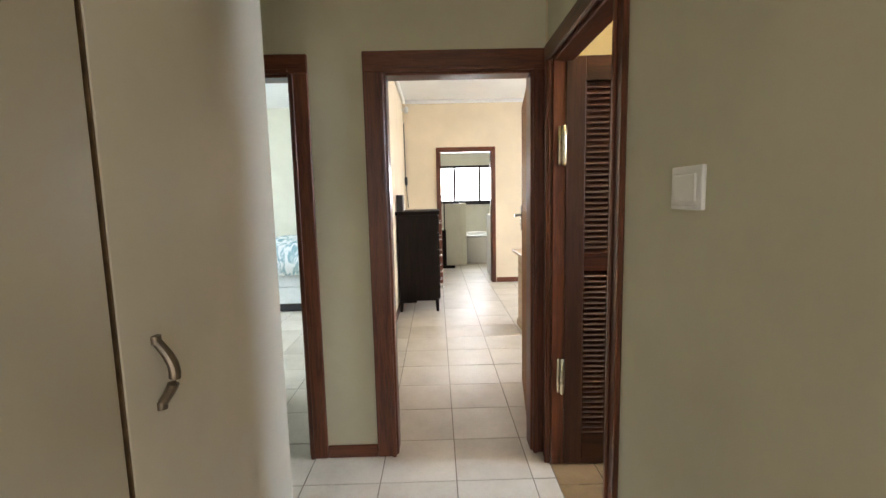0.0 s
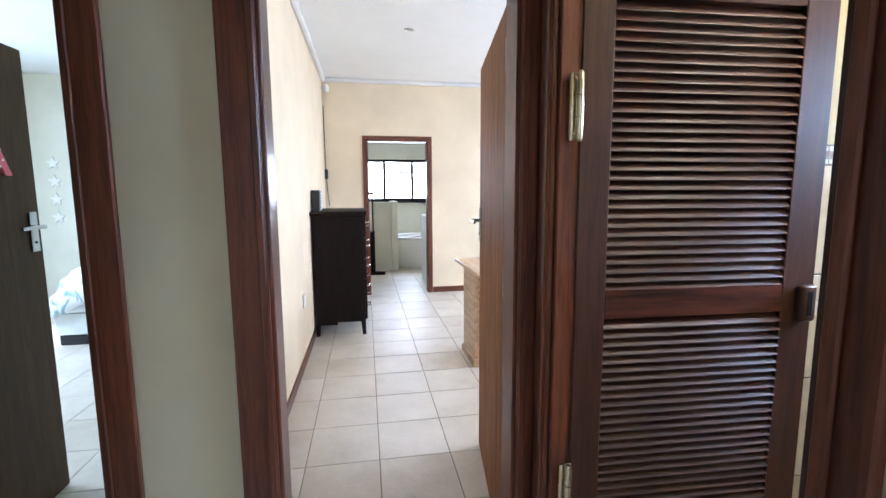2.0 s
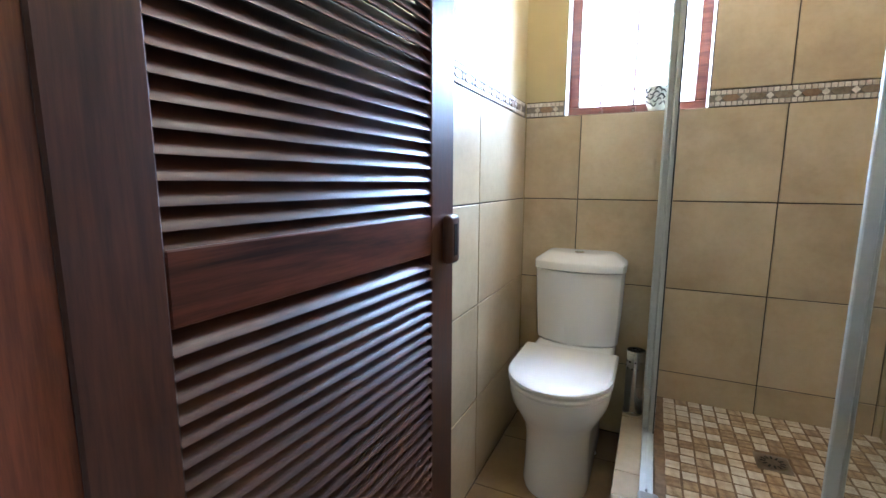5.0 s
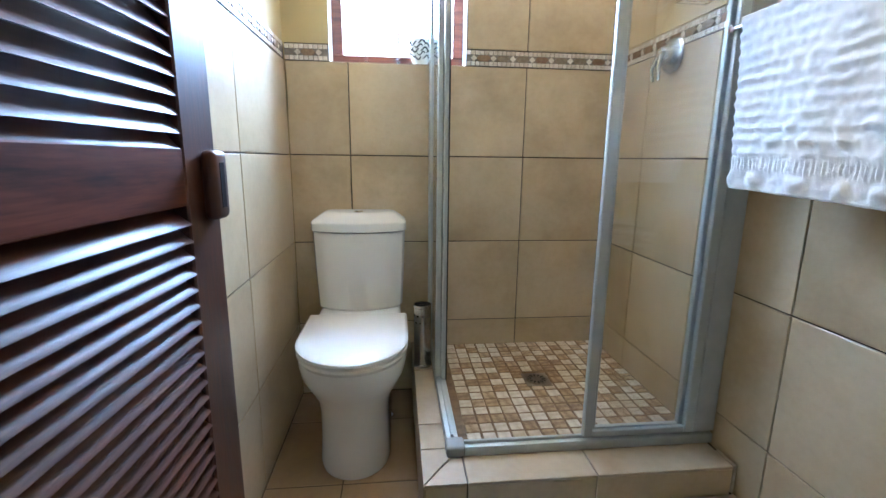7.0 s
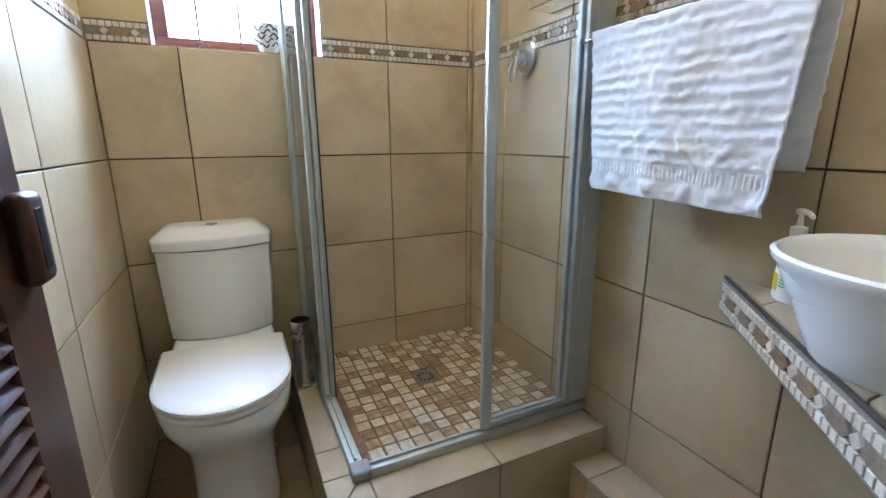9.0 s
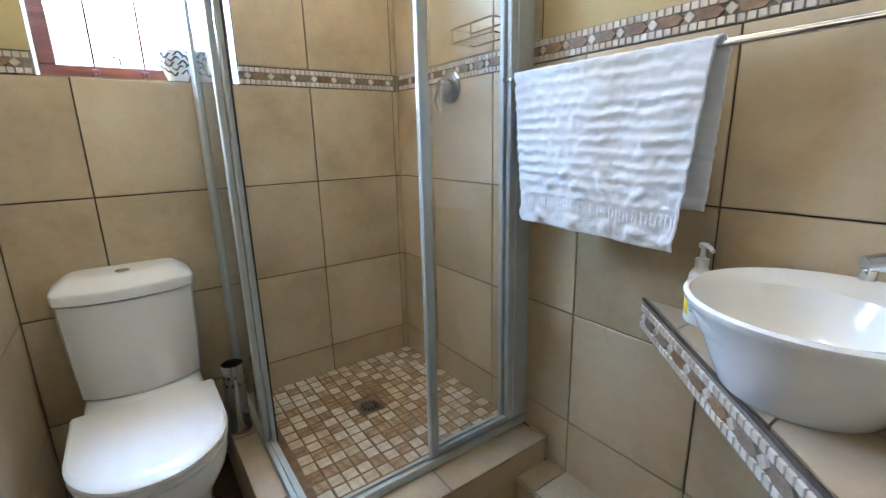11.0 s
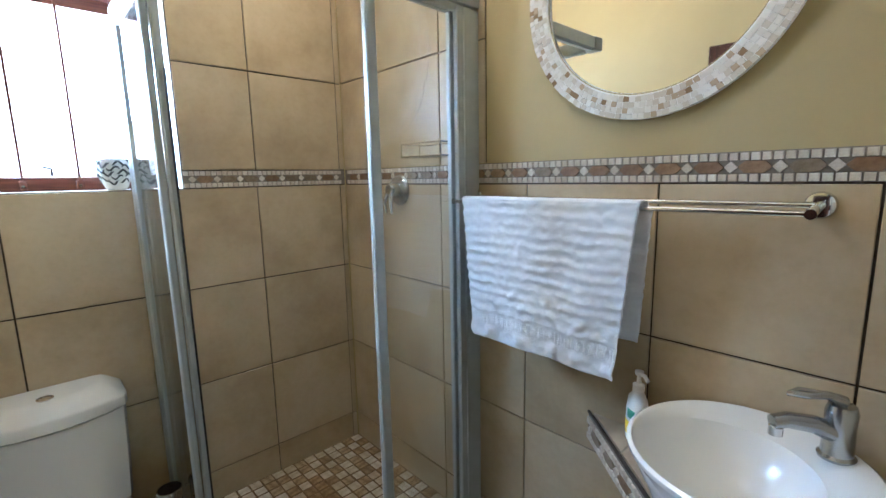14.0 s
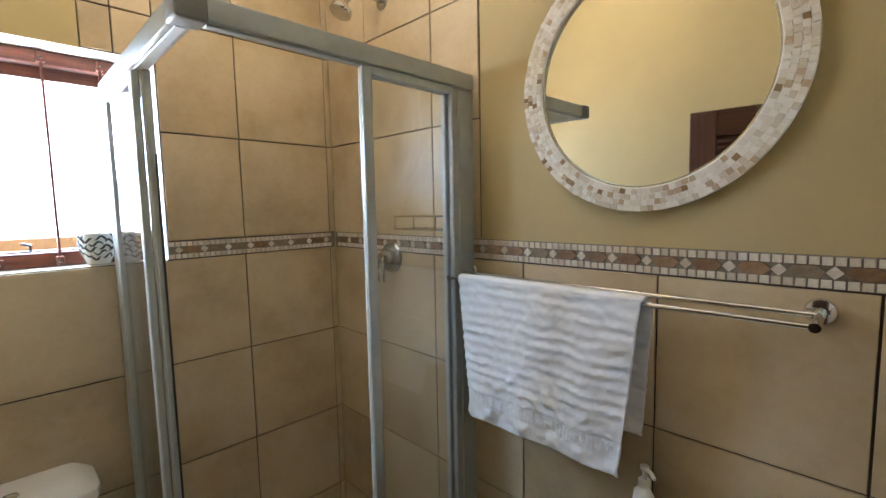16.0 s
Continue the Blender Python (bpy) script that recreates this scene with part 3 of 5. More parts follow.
# carved pull at the free edge
pull = part("pull_handle", B((LEAF - 0.060, -0.024, 0.945), (LEAF - 0.008, 0.0005, 1.058), 0.011, 3), "louvre", louvred, "dark brown carved wooden pull")
bm = bmesh.new()
lathe(bm, [(0.009, 0.0), (0.010, 0.008), (0.021, 0.013), (0.025, 0.023), (0.018, 0.033), (0.003, 0.036)], n=24)
part("knob", bm, "white_plastic", louvred, "white round knob on the door edge", pose(LEAF - 0.001, T * 0.5, 0.979, 0, 90))
# no hollow is cut: a dark plate paints the finger recess's shade
part("finger_recess", B((LEAF - 0.043, -0.0246, 0.965), (LEAF - 0.026, -0.0235, 1.038), 0.0004), "espresso", pull)
for z in (1.475, 0.38):
    h = part("hinge", boxes(((-0.030, -0.004, z), (0.004, 0.0, z + 0.165)), ((-0.017, -0.024, z + 0.004), (-0.011, -0.003, z + 0.161)), bevel=0.0005), "brass", louvred, "worn brass parliament hinge")
    bm = bmesh.new()
    lathe(bm, [(0.006, z - 0.008), (0.0105, z), (0.0105, z + 0.053)], -0.014, -0.024, 16)
    lathe(bm, [(0.0105, z + 0.056), (0.0105, z + 0.109)], -0.014, -0.024, 16)
    lathe(bm, [(0.0105, z + 0.112), (0.0105, z + 0.165), (0.006, z + 0.173)], -0.014, -0.024, 16)
    lathe(bm, [(0.005, z - 0.004), (0.008, z + 0.002), (0.008, z + 0.163), (0.005, z + 0.169)], -0.030, -0.010, 14)
    part("knuckle", bm, "brass", h)
    for dz in (0.03, 0.08, 0.13):
        bm = bmesh.new()
        lathe(bm, [(0.004, 0), (0.003, 0.002)], n=10)
        part("screw", bm, "brass", h, matrix=pose(-0.009, -0.003, z + dz, 90))

# ---- plain doors ----


def lever_handle(parent, m, label):
    h = part("handle", B((-0.021, -0.009, -0.085), (0.021, 0.0, 0.085), 0.003), "satin", parent, label, m)
    bm = bmesh.new()
    tube(bm, [(0, 0, 0.02), (0, -0.045, 0.02)], 0.009)
    tube(bm, [(0.005, -0.043, 0.02), (-0.05, -0.046, 0.021), (-0.115, -0.043, 0.018)], [0.010, 0.009, 0.007])
    part("lever", bm, "satin", h)
    # keyhole's inner shade painted as a dark disc on the plate
    bm = bmesh.new()
    lathe(bm, [(0.006, 0), (0.005, 0.003)], n=12)
    part("dark_keyhole_disc", bm, "dark_plastic", h, matrix=pose(0, -0.009, -0.045, 90))
    return h


def plain_door(name, m, width, material, label):
    d = thing(name, label, "door", m)
    part("leaf", B((0, 0, 0.008), (width, 0.04, 1.94), 0.0025), material, d)
    return d


# bedroom door, swung into the room
bedroom_door = plain_door("bedroom_door", pose(0.636, 2.037, 0, 0, 0, 81.7), 0.79, "bed_leaf", "brown veneered flush door standing open")
lever_handle(bedroom_door, pose(0.735, 0.04, 1.19, 0, 0, 180) @ Matrix.Diagonal((-1, 1, 1, 1)), "satin metal lever handle")
for z in (0.25, 1.0, 1.72):
    bm = bmesh.new()
    box(bm, (-0.003, 0.004, z), (0.0, 0.036, z + 0.1), 0.0005)
    lathe(bm, [(0.006, z), (0.006, z + 0.1)], -0.004, 0.044, 10)
    part("hinge", bm, "satin", bedroom_door, "steel butt hinge")
# child's door, swung into the room, with letters on its face
child_door = plain_door("child_door", pose(-1.272, 2.04, 0, 0, 0, 88.5), 0.80, "door_leaf", "very dark brown flush door with pink letters, open")
lever_handle(child_door, pose(0.755, 0.0, 1.19), "satin metal lever handle")
for i, ch in enumerate("JADA"):
    cu = bpy.data.curves.new("letter", "FONT")
    cu.body, cu.size, cu.extrude, cu.bevel_depth, cu.align_x = ch, 0.155, 0.005, 0.002, "CENTER"
    cu.offset = 0.006
    ob = bpy.data.objects.new("letter", cu)
    scene.collection.objects.link(ob)
    me = bpy.data.meshes.new_from_object(ob.evaluated_get(bpy.context.evaluated_depsgraph_get()))
    bpy.data.objects.remove(ob)
    me.materials.clear()
    me.materials.append(M["pink"])
    lt = part("letter", me, "pink", child_door, "pink painted wooden letter with pale dots", pose(0.215 + i * 0.129, -0.007, 1.43, 90, 0, 0) @ Matrix.Diagonal((1.35 if i == 0 else 1.0, 1, 1, 1)))
    for k in range(7):
        bm = bmesh.new()
        lathe(bm, [(0.006, 0.0), (0.005, 0.0015)], n=10)
        part("dot", bm, "white_plastic", lt, matrix=pose(-0.035 + 0.07 * ((k * 0.618) % 1), 0.012 + 0.013 * k, 0.0065))
for i, w in enumerate((0.03, 0.025, 0.035)):
    part("sticker", B((0.33 + i * 0.1, -0.0015, 1.64), (0.33 + i * 0.1 + w, 0.0, 1.665), 0.0004), "light_wood", child_door, "small worn sticker")

# ---- passage ----
wardrobe = thing("wardrobe", "cream white built-in wardrobe with flush doors", "wardrobe", pose(-0.362, 0.106, -0.002))
part("carcass", B((-0.60, -1.79, 0.002), (-0.022, 0.912, 2.45), 0.003), "cream_board", wardrobe)
part("end_panel", B((-0.60, 0.913, 0.0), (-0.004, 0.930, 2.45), 0.002), "cream_board", wardrobe)
part("plinth", B((-0.021, -1.69, 0.0), (-0.012, 0.912, 0.075), 0.001), "cream_board", wardrobe)
for y0, y1 in ((0.257, 0.911), (-0.412, 0.243), (-1.078, -0.420), (-1.688, -1.086)):
    d = part("door", B((-0.021, y0, 0.08), (0.0, y1, 2.44), 0.003, 2), "cream_board", wardrobe)
    part("edge_strip", B((-0.020, y0 - 0.0035, 0.08), (-0.003, y0 - 0.0002, 2.44)), "edge_brown", d, "worn brown edge")
    part("edge_strip", B((-0.020, y1 + 0.0002, 0.08), (-0.004, y1 + 0.0035, 2.44)), "edge_brown", d, "worn brown edge")
    if y0 < 0:
        continue
    yh = y0 + 0.075
    bm = bmesh.new()
    pts = [(0.0 + 0.030 * math.sin(math.pi * k / 12), yh, 1.005 + 0.118 * k / 12) for k in range(13)]
    tube(bm, pts, [0.0075 + 0.002 * math.sin(math.pi * k / 12) for k in range(13)], 10)
    lathe(bm, [(0.009, 1.000), (0.009, 1.014)], 0.003, yh, 12)
    lathe(bm, [(0.009, 1.114), (0.009, 1.128)], 0.003, yh, 12)
    part("handle", bm, "bronze", d, "dark bronze bow handle")

sw = thing("light_switch", "white plastic light switch plate with rocker", "light switch", pose(HALL_E, 0.658, 1.352))
part("plate", B((-0.010, -0.058, -0.046), (0.0, 0.058, 0.046), 0.003, 2), "white_plastic", sw)
part("rocker", B((-0.014, -0.040, -0.030), (-0.0095, 0.040, 0.030), 0.002), "white_plastic", sw)
part("rim", B((-0.012, -0.050, -0.041), (-0.0095, 0.050, -0.036), 0.001), "white_plastic", sw)

# ---- main bedroom ----


def drawer_pull(parent, y, z, x):
    bm = bmesh.new()
    tube(bm, [(x, y - 0.055, z), (x + 0.028, y - 0.05, z), (x + 0.030, y, z), (x + 0.028, y + 0.05, z), (x, y + 0.055, z)], 0.006, 8)
    part("pull", bm, "satin", parent, "satin metal bar pull")


chest = thing("chest_of_drawers", "tall espresso brown chest of drawers with metal pulls", "chest of drawers", pose(-0.347, 4.850, 0))
CD, CL = 0.465, 1.0
part("body", B((0.0, 0.012, 0.13), (CD, CL, 1.145), 0.003), "espresso", chest)
part("top", B((-0.02, -0.012, 1.147), (CD + 0.03, CL + 0.02, 1.186), 0.006, 2), "espresso", chest)
for x, y in ((0.0, 0.012), (CD - 0.045, 0.012), (0.0, CL - 0.045), (CD - 0.045, CL - 0.045)):
    bm = bmesh.new()
    tx = x + 0.012 if x > 0.1 else x
    loft(bm, [[(tx, y, 0), (tx + 0.033, y, 0), (tx + 0.033, y + 0.033, 0), (tx, y + 0.033, 0)], [(x, y, 0.13), (x + 0.045, y, 0.13), (x + 0.045, y + 0.045, 0.13), (x, y + 0.045, 0.13)]])
    part("leg", bm, "espresso", chest)
part("apron", B((0.03, 0.016, 0.105), (0.20, 0.03, 0.131), 0.004), "espresso", chest)
for i in range(5):
    z0 = 0.15 + i * 0.197
    for y0, y1 in ((0.02, CL / 2 - 0.004), (CL / 2 + 0.004, CL - 0.01)) if i > 3 else ((0.02, CL - 0.01),):
        d = part("drawer", B((CD, y0, z0), (CD + 0.018, y1, z0 + 0.189), 0.003), "espresso", chest)
        for yy in ((y0 + y1) / 2,) if i > 3 else (y0 + 0.2, y1 - 0.2):
            drawer_pull(d, yy, z0 + 0.10, CD + 0.018)
box_ = thing("loudspeaker", "small black loudspeaker standing on the chest of drawers", "speaker", pose(-0.312, 5.015, 1.186))
part("cabinet", B((-0.045, -0.06, 0), (0.03, 0.06, 0.195), 0.004), "dark_plastic", box_)
part("grille", B((0.030, -0.055, 0.005), (0.040, 0.055, 0.19), 0.004), "grey_plastic", box_)
for k in range(6):
    part("rib", B((0.040, -0.052, 0.02 + k * 0.028), (0.044, 0.052, 0.032 + k * 0.028), 0.001), "white_plastic", box_)

cable = thing("wall_cable", "dark cable with a small junction box down the wall corner", "cable", pose(BED_W, BED_N, 0))
bm = bmesh.new()
tube(bm, [(0.012, -0.012, 2.46), (0.014, -0.013, 2.1), (0.02, -0.012, 1.62), (0.03, -0.012, 1.4), (0.05, -0.012, 1.2)], 0.006, 6)
part("cord", bm, "dark_plastic", cable)
part("junction_box", B((0.003, -0.035, 1.54), (0.045, -0.004, 1.66), 0.004), "dark_plastic", cable)
sensor = thing("alarm_sensor", "white plastic alarm sensor in the ceiling corner", "sensor", pose(BED_W + 0.06, BED_N - 0.07, 2.60))
bm = bmesh.new()
lathe(bm, [(0.012, 0.0), (0.030, 0.012), (0.034, 0.05), (0.030, 0.085), (0.012, 0.098)], n=16)
part("housing", bm, "white_plastic", sensor)
part("bracket", B((-0.06, -0.01, 0.04), (-0.02, 0.065, 0.07), 0.003), "white_plastic", sensor)
sock = thing("wall_socket", "white plastic wall socket", "socket", pose(BED_W, 4.245, 0.50))
part("plate", B((0, -0.05, -0.05), (0.010, 0.05, 0.05), 0.003), "white_plastic", sock)
part("insert", B((0.0098, -0.03, -0.03), (0.013, 0.03, 0.03), 0.002), "white_plastic", sock)
table = thing("side_table", "pale wooden table with a panel leg", "table", pose(0.945, 3.315, 0))
part("tabletop", B((0.0, -0.4, 0.722), (0.60, 1.32, 0.752), 0.004), "light_wood", table)
part("panel", B((0.002, 0.56, 0.0), (0.54, 0.95, 0.721), 0.003), "light_wood", table)
part("plinth", B((-0.010, 0.55, 0.0), (0.55, 0.96, 0.06), 0.002), "light_wood", table)
down = thing("downlight", "small white recessed ceiling downlight", "ceiling light", pose(0.57, 4.775, BED_CEIL - 0.004))
bm = bmesh.new()
lathe(bm, [(0.050, 0.006), (0.052, 0.0), (0.044, -0.004), (0.036, 0.002), (0.034, 0.005)], n=24)
part("ring", bm, "white_plastic", down)
bm = bmesh.new()
lathe(bm, [(0.030, 0.004), (0.026, 0.0)], n=20)
part("lamp", bm, "satin", down)

# ---- room behind the bedroom ----
solo("half_wall", boxes(((-0.25, 8.435, 0), (0.58, 8.535, 1.21)), ((0.58, 8.415, 0), (0.69, 9.10, 1.22)), bevel=0.006), "child_paint", "cream plastered half wall beside the bath", kind="structure")
solo("half_wall_east", boxes(((0.99, 6.707, 0), (1.095, 7.535, 1.03)), bevel=0.006), "white_paint", "white plastered half wall", kind="structure")
tub = thing("bathtub", "white built-in corner bathtub with a rounded front", "bathtub", pose(1.05, 9.065, 0))
bm = bmesh.new()
lathe(bm, [(0.42, 0), (0.44, 0.03), (0.46, 0.42), (0.46, 0.52)], n=40)
part("surround", bm, "porcelain", tub)
bm = bmesh.new()
lathe(bm, [(0.455, 0.52), (0.49, 0.53), (0.50, 0.56), (0.47, 0.575), (0.41, 0.56), (0.36, 0.40), (0.30, 0.22), (0.02, 0.20)], n=40, cap0=False)
part("shell", bm, "porcelain", tub)
bm = bmesh.new()
tube(bm, [(0.30, -0.32, 0.57), (0.30, -0.32, 0.66), (0.24, -0.30, 0.68), (0.18, -0.28, 0.66)], 0.014)
part("spout", bm, "chrome", tub)
cab = thing("glass_cabinet", "dark wooden cabinet with a glazed upper part", "cabinet", pose(-0.18, 8.335, 0))
part("base", B((0, -0.3, 0.0), (0.46, 0.05, 0.72), 0.004), "espresso", cab)
part("foot", B((0.02, -0.31, 0.0), (0.62, -0.26, 0.05), 0.004), "espresso", cab)
part("glass_case", B((0.01, -0.28, 0.722), (0.42, 0.03, 1.335), 0.003), "glass", cab)
part("top", B((0, -0.3, 1.337), (0.45, 0.05, 1.38), 0.004), "espresso", cab)
for x in (0.0, 0.425):
    part("post", B((x, -0.3, 0.722), (x + 0.02, -0.285, 1.337), 0.001), "espresso", cab)

ew = thing("window_1", "dark wooden window with a blind, bright daylight outside", "window", pose(0.1, EN_N, 0), kind="structure")
for lo, hi in (((-0.12, 0.02, 1.21), (1.62, 0.08, 1.26)), ((-0.12, 0.02, 1.98), (1.62, 0.08, 2.03)), ((-0.12, 0.02, 1.26), (-0.07, 0.08, 1.98)), ((1.57, 0.02, 1.26), (1.62, 0.08, 1.98)),
               ((0.40, 0.02, 1.26), (0.45, 0.08, 1.98)), ((0.96, 0.02, 1.26), (1.01, 0.08, 1.98))):
    part("window_frame", B(lo, hi, 0.003), "espresso", ew)
part("sash_rail", B((0.45, 0.025, 1.76), (0.96, 0.075, 1.79), 0.002), "espresso", ew)
for i in range(4):
    part("slat", B((0.45, 0.04, 1.825 + i * 0.037), (0.96, 0.06, 1.837 + i * 0.037), 0.001), "espresso", ew)
part("window_sill", B((-0.16, -0.06, 1.17), (1.66, 0.02, 1.21), 0.004), "espresso", ew)
for x0, x1 in ((-0.07, 0.40), (0.45, 0.96), (1.01, 1.57)):
    p_ = part("pane", B((x0, 0.048, 1.26), (x1, 0.052, 1.98)), "glass", ew)
    p_.visible_shadow = False

# ---- child's room ----
bed = thing("child_bed", "low bed with pale blue printed duvet", "bed", pose(-0.65, 5.065, 0, 0, 0, 90))
part("base", B((-0.03, 0.05, 0.0), (1.25, 1.95, 0.10), 0.01), "dark_fabric", bed)
part("valance", B((-0.055, 0.03, 0.10), (1.255, 1.96, 0.30), 0.01), "bedding", bed)
part("mattress", B((-0.06, 0.02, 0.30), (1.26, 1.97, 0.48), 0.03, 3), "bedding", bed)
bm = bmesh.new()
nx_, ny_ = 26, 34
rows = []
for j in range(ny_):
    row = []
    for i in range(nx_):
        u, v = i / (nx_ - 1), j / (ny_ - 1)
        x, y = -0.13 + 1.46 * u, -0.06 + 2.08 * v
        edge = min(u, 1 - u, v * 1.3, (1 - v) * 1.3) * 9
        z = 0.60 + 0.17 * min(1.0, (1 - v) * 4.0) + 0.035 * noise.noise((x * 3, y * 3, 1)) + 0.02 * noise.noise((x * 8, y * 8, 2)) - 0.36 * max(0, 1 - edge) ** 1.6 + 0.06 * math.sin(v * 3)
        row.append((x, y, z))
    rows.append(row)
loft(bm, rows, closed=False)
duvet = part("duvet", bm, "leaf_print", bed, "white duvet printed with blue leaves")
sol = duvet.modifiers.new("thick", "SOLIDIFY")
sol.thickness = 0.02
pic = thing("framed_picture", "small framed colour print on the wall", "picture", pose(-2.80, CN - 0.012, 1.263))
part("frame", boxes(((-0.20, -0.012, -0.19), (0.20, 0.012, -0.17)), ((-0.20, -0.012, 0.17), (0.20, 0.012, 0.19)), ((-0.20, -0.012, -0.17), (-0.18, 0.012, 0.17)), ((0.18, -0.012, -0.17), (0.20, 0.012, 0.17)), bevel=0.002), "light_wood", pic)
part("print", B((-0.18, -0.002, -0.17), (0.18, 0.004, 0.17)), "paper", pic)
part("red_shape", B((-0.09, -0.005, -0.10), (0.08, -0.0025, -0.02), 0.001), "print_red", pic)
part("blue_shape", B((-0.05, -0.005, 0.0), (0.09, -0.0025, 0.09), 0.001), "print_blue", pic)
stars = thing("star_garland", "hanging wall decoration of small pale stars", "wall decoration", pose(-3.42, CN - 0.02, 1.72))
for k in range(4):
    bm = bmesh.new()
    pts = [((0.075 if i % 2 == 0 else 0.032) * math.sin(i * math.pi / 5), 0.0, -k * 0.21 + (0.075 if i % 2 == 0 else 0.032) * math.cos(i * math.pi / 5)) for i in range(10)]
    loft(bm, [pts, [(x, 0.012, z) for x, y, z in pts]])
    part("star", bm, "paper", stars)
bm = bmesh.new()
tube(bm, [(0, 0.006, 0.1), (0, 0.006, -0.75)], 0.002, 6)
part("string", bm, "paper", stars)

# ---- bathroom ----
# toilet: the wall is at x = 0, its front looks to -x
toilet = thing("toilet", "white close-coupled ceramic toilet with closed lid", "toilet", pose(EAST, 1.60, 0))


def egg(front, back, half, z, n=22, round_=1.12, back_half=None):
    """An outline with a rounded front and a straight back."""
    back_half = half if back_half is None else back_half
    cx = front + half * round_
    pts = [(cx - (cx - front) * math.cos(a), half * math.sin(a), z) for a in [math.pi / 2 * (-1 + 2 * i / n) for i in range(n + 1)]]
    for f in (0.25, 0.5, 0.75, 1.0):
        pts.append((cx + (back - cx) * f, half + (back_half - half) * f, z))
    for f in (1.0, 0.75, 0.5, 0.25):
        pts.append((cx + (back - cx) * f, -(half + (back_half - half) * f), z))
    return pts


bm = bmesh.new()
loft(bm, [egg(-0.585, -0.10, 0.118, 0.0), egg(-0.590, -0.10, 0.122, 0.02), egg(-0.580, -0.08, 0.117, 0.10), egg(-0.578, -0.06, 0.117, 0.20), egg(-0.590, -0.04, 0.126, 0.255),
          egg(-0.620, -0.02, 0.150, 0.30), egg(-0.648, -0.01, 0.172, 0.345), egg(-0.658, -0.01, 0.181, 0.385, back_half=0.16), egg(-0.658, -0.01, 0.182, 0.408, back_half=0.16), egg(-0.650, -0.015, 0.175, 0.415, back_half=0.155)])
part("bowl", bm, "porcelain", toilet)
bm = bmesh.new()
loft(bm, [egg(-0.655, -0.235, 0.180, 0.4165), egg(-0.664, -0.23, 0.187, 0.421), egg(-0.664, -0.23, 0.187, 0.430), egg(-0.656, -0.235, 0.180, 0.4345)])
part("seat", bm, "seat_plastic", toilet, "white plastic seat")
bm = bmesh.new()
loft(bm, [egg(-0.656, -0.235, 0.181, 0.4375), egg(-0.666, -0.225, 0.188, 0.442), egg(-0.666, -0.225, 0.188, 0.450), egg(-0.655, -0.232, 0.180, 0.4575), egg(-0.60, -0.26, 0.14, 0.4615), egg(-0.50, -0.30, 0.06, 0.463)])
part("lid", bm, "seat_plastic", toilet, "white plastic closed lid")
for yy in (-0.09, 0.09):
    part("lid_hinge", tube(bmesh.new(), [(-0.222, yy - 0.022, 0.445), (-0.222, yy + 0.022, 0.445)], 0.011, 12), "seat_plastic", toilet)
part("neck", B((-0.215, -0.165, 0.36), (-0.006, 0.165, 0.445), 0.02, 3), "porcelain", toilet)


def tank(z, grow=0.0, w=0.184, front=-0.185, corner=-0.135):
    """A cistern outline with a bowed front."""
    w, front, corner = w + grow, front - grow, corner - grow
    pts = [(-0.004, -w, z), (corner + 0.03, -w, z), (corner, -w + 0.010, z)]
    for i in range(1, 14):
        a = -1 + 2 * i / 14
        pts.append((corner + (front - corner) * (1 - a * a) ** 0.8, a * (w - 0.012), z))
    pts += [(corner, w - 0.010, z), (corner + 0.03, w, z), (-0.004, w, z)]
    return pts


bm = bmesh.new()
loft(bm, [tank(0.442, -0.022), tank(0.455, -0.012), tank(0.60, -0.005), tank(0.766, 0.0)])
part("cistern", bm, "porcelain", toilet)
bm = bmesh.new()
loft(bm, [tank(0.769, -0.002), tank(0.772, 0.005), tank(0.800, 0.005), tank(0.809, 0.0), tank(0.833, -0.034), tank(0.839, -0.046), tank(0.8415, -0.065)])
part("cistern_lid", bm, "porcelain", toilet)
bm = bmesh.new()
lathe(bm, [(0.020, 0.840), (0.0205, 0.8445), (0.017, 0.846), (0.0165, 0.8435), (0.002, 0.8435)], -0.105, 0.0, 20)
part("flush_button", bm, "chrome", toilet, "chrome flush button")
bm = bmesh.new()
lathe(bm, [(0.007, 0), (0.006, 0.004), (0.002, 0.006)], n=12)
part("screw_cap", bm, "white_plastic", toilet, matrix=pose(-0.30, -0.124, 0.06, 90))

brush = thing("toilet_brush_holder", "brushed steel toilet brush holder with round holes", "brush holder", pose(2.335, 1.350, 0.2365))
bm = bmesh.new()
lathe(bm, [(0.036, 0.0), (0.036, 0.012), (0.0335, 0.014), (0.0335, 0.245), (0.0355, 0.247), (0.0355, 0.257), (0.032, 0.257), (0.031, 0.10), (0.005, 0.09)], n=28)
part("cup", bm, "satin", brush)
# the cup is uncut; dark discs paint the shade inside its holes
for row in range(2):
    for k in range(10):
        a = 2 * math.pi * k / 10 + row * 0.314
        bm = bmesh.new()
        lathe(bm, [(0.0045, 0), (0.004, 0.0015)], n=8)
        part("dark_hole_disc", bm, "dark_plastic", brush, matrix=pose(0.033 * math.cos(a), 0.033 * math.sin(a), 0.215 - row * 0.028, 0, 90, math.degrees(a)))
bm = bmesh.new()
tube(bm, [(0.0, 0, 0.1), (0.004, 0, 0.235)], 0.006)
part("brush_handle", bm, "satin", brush)

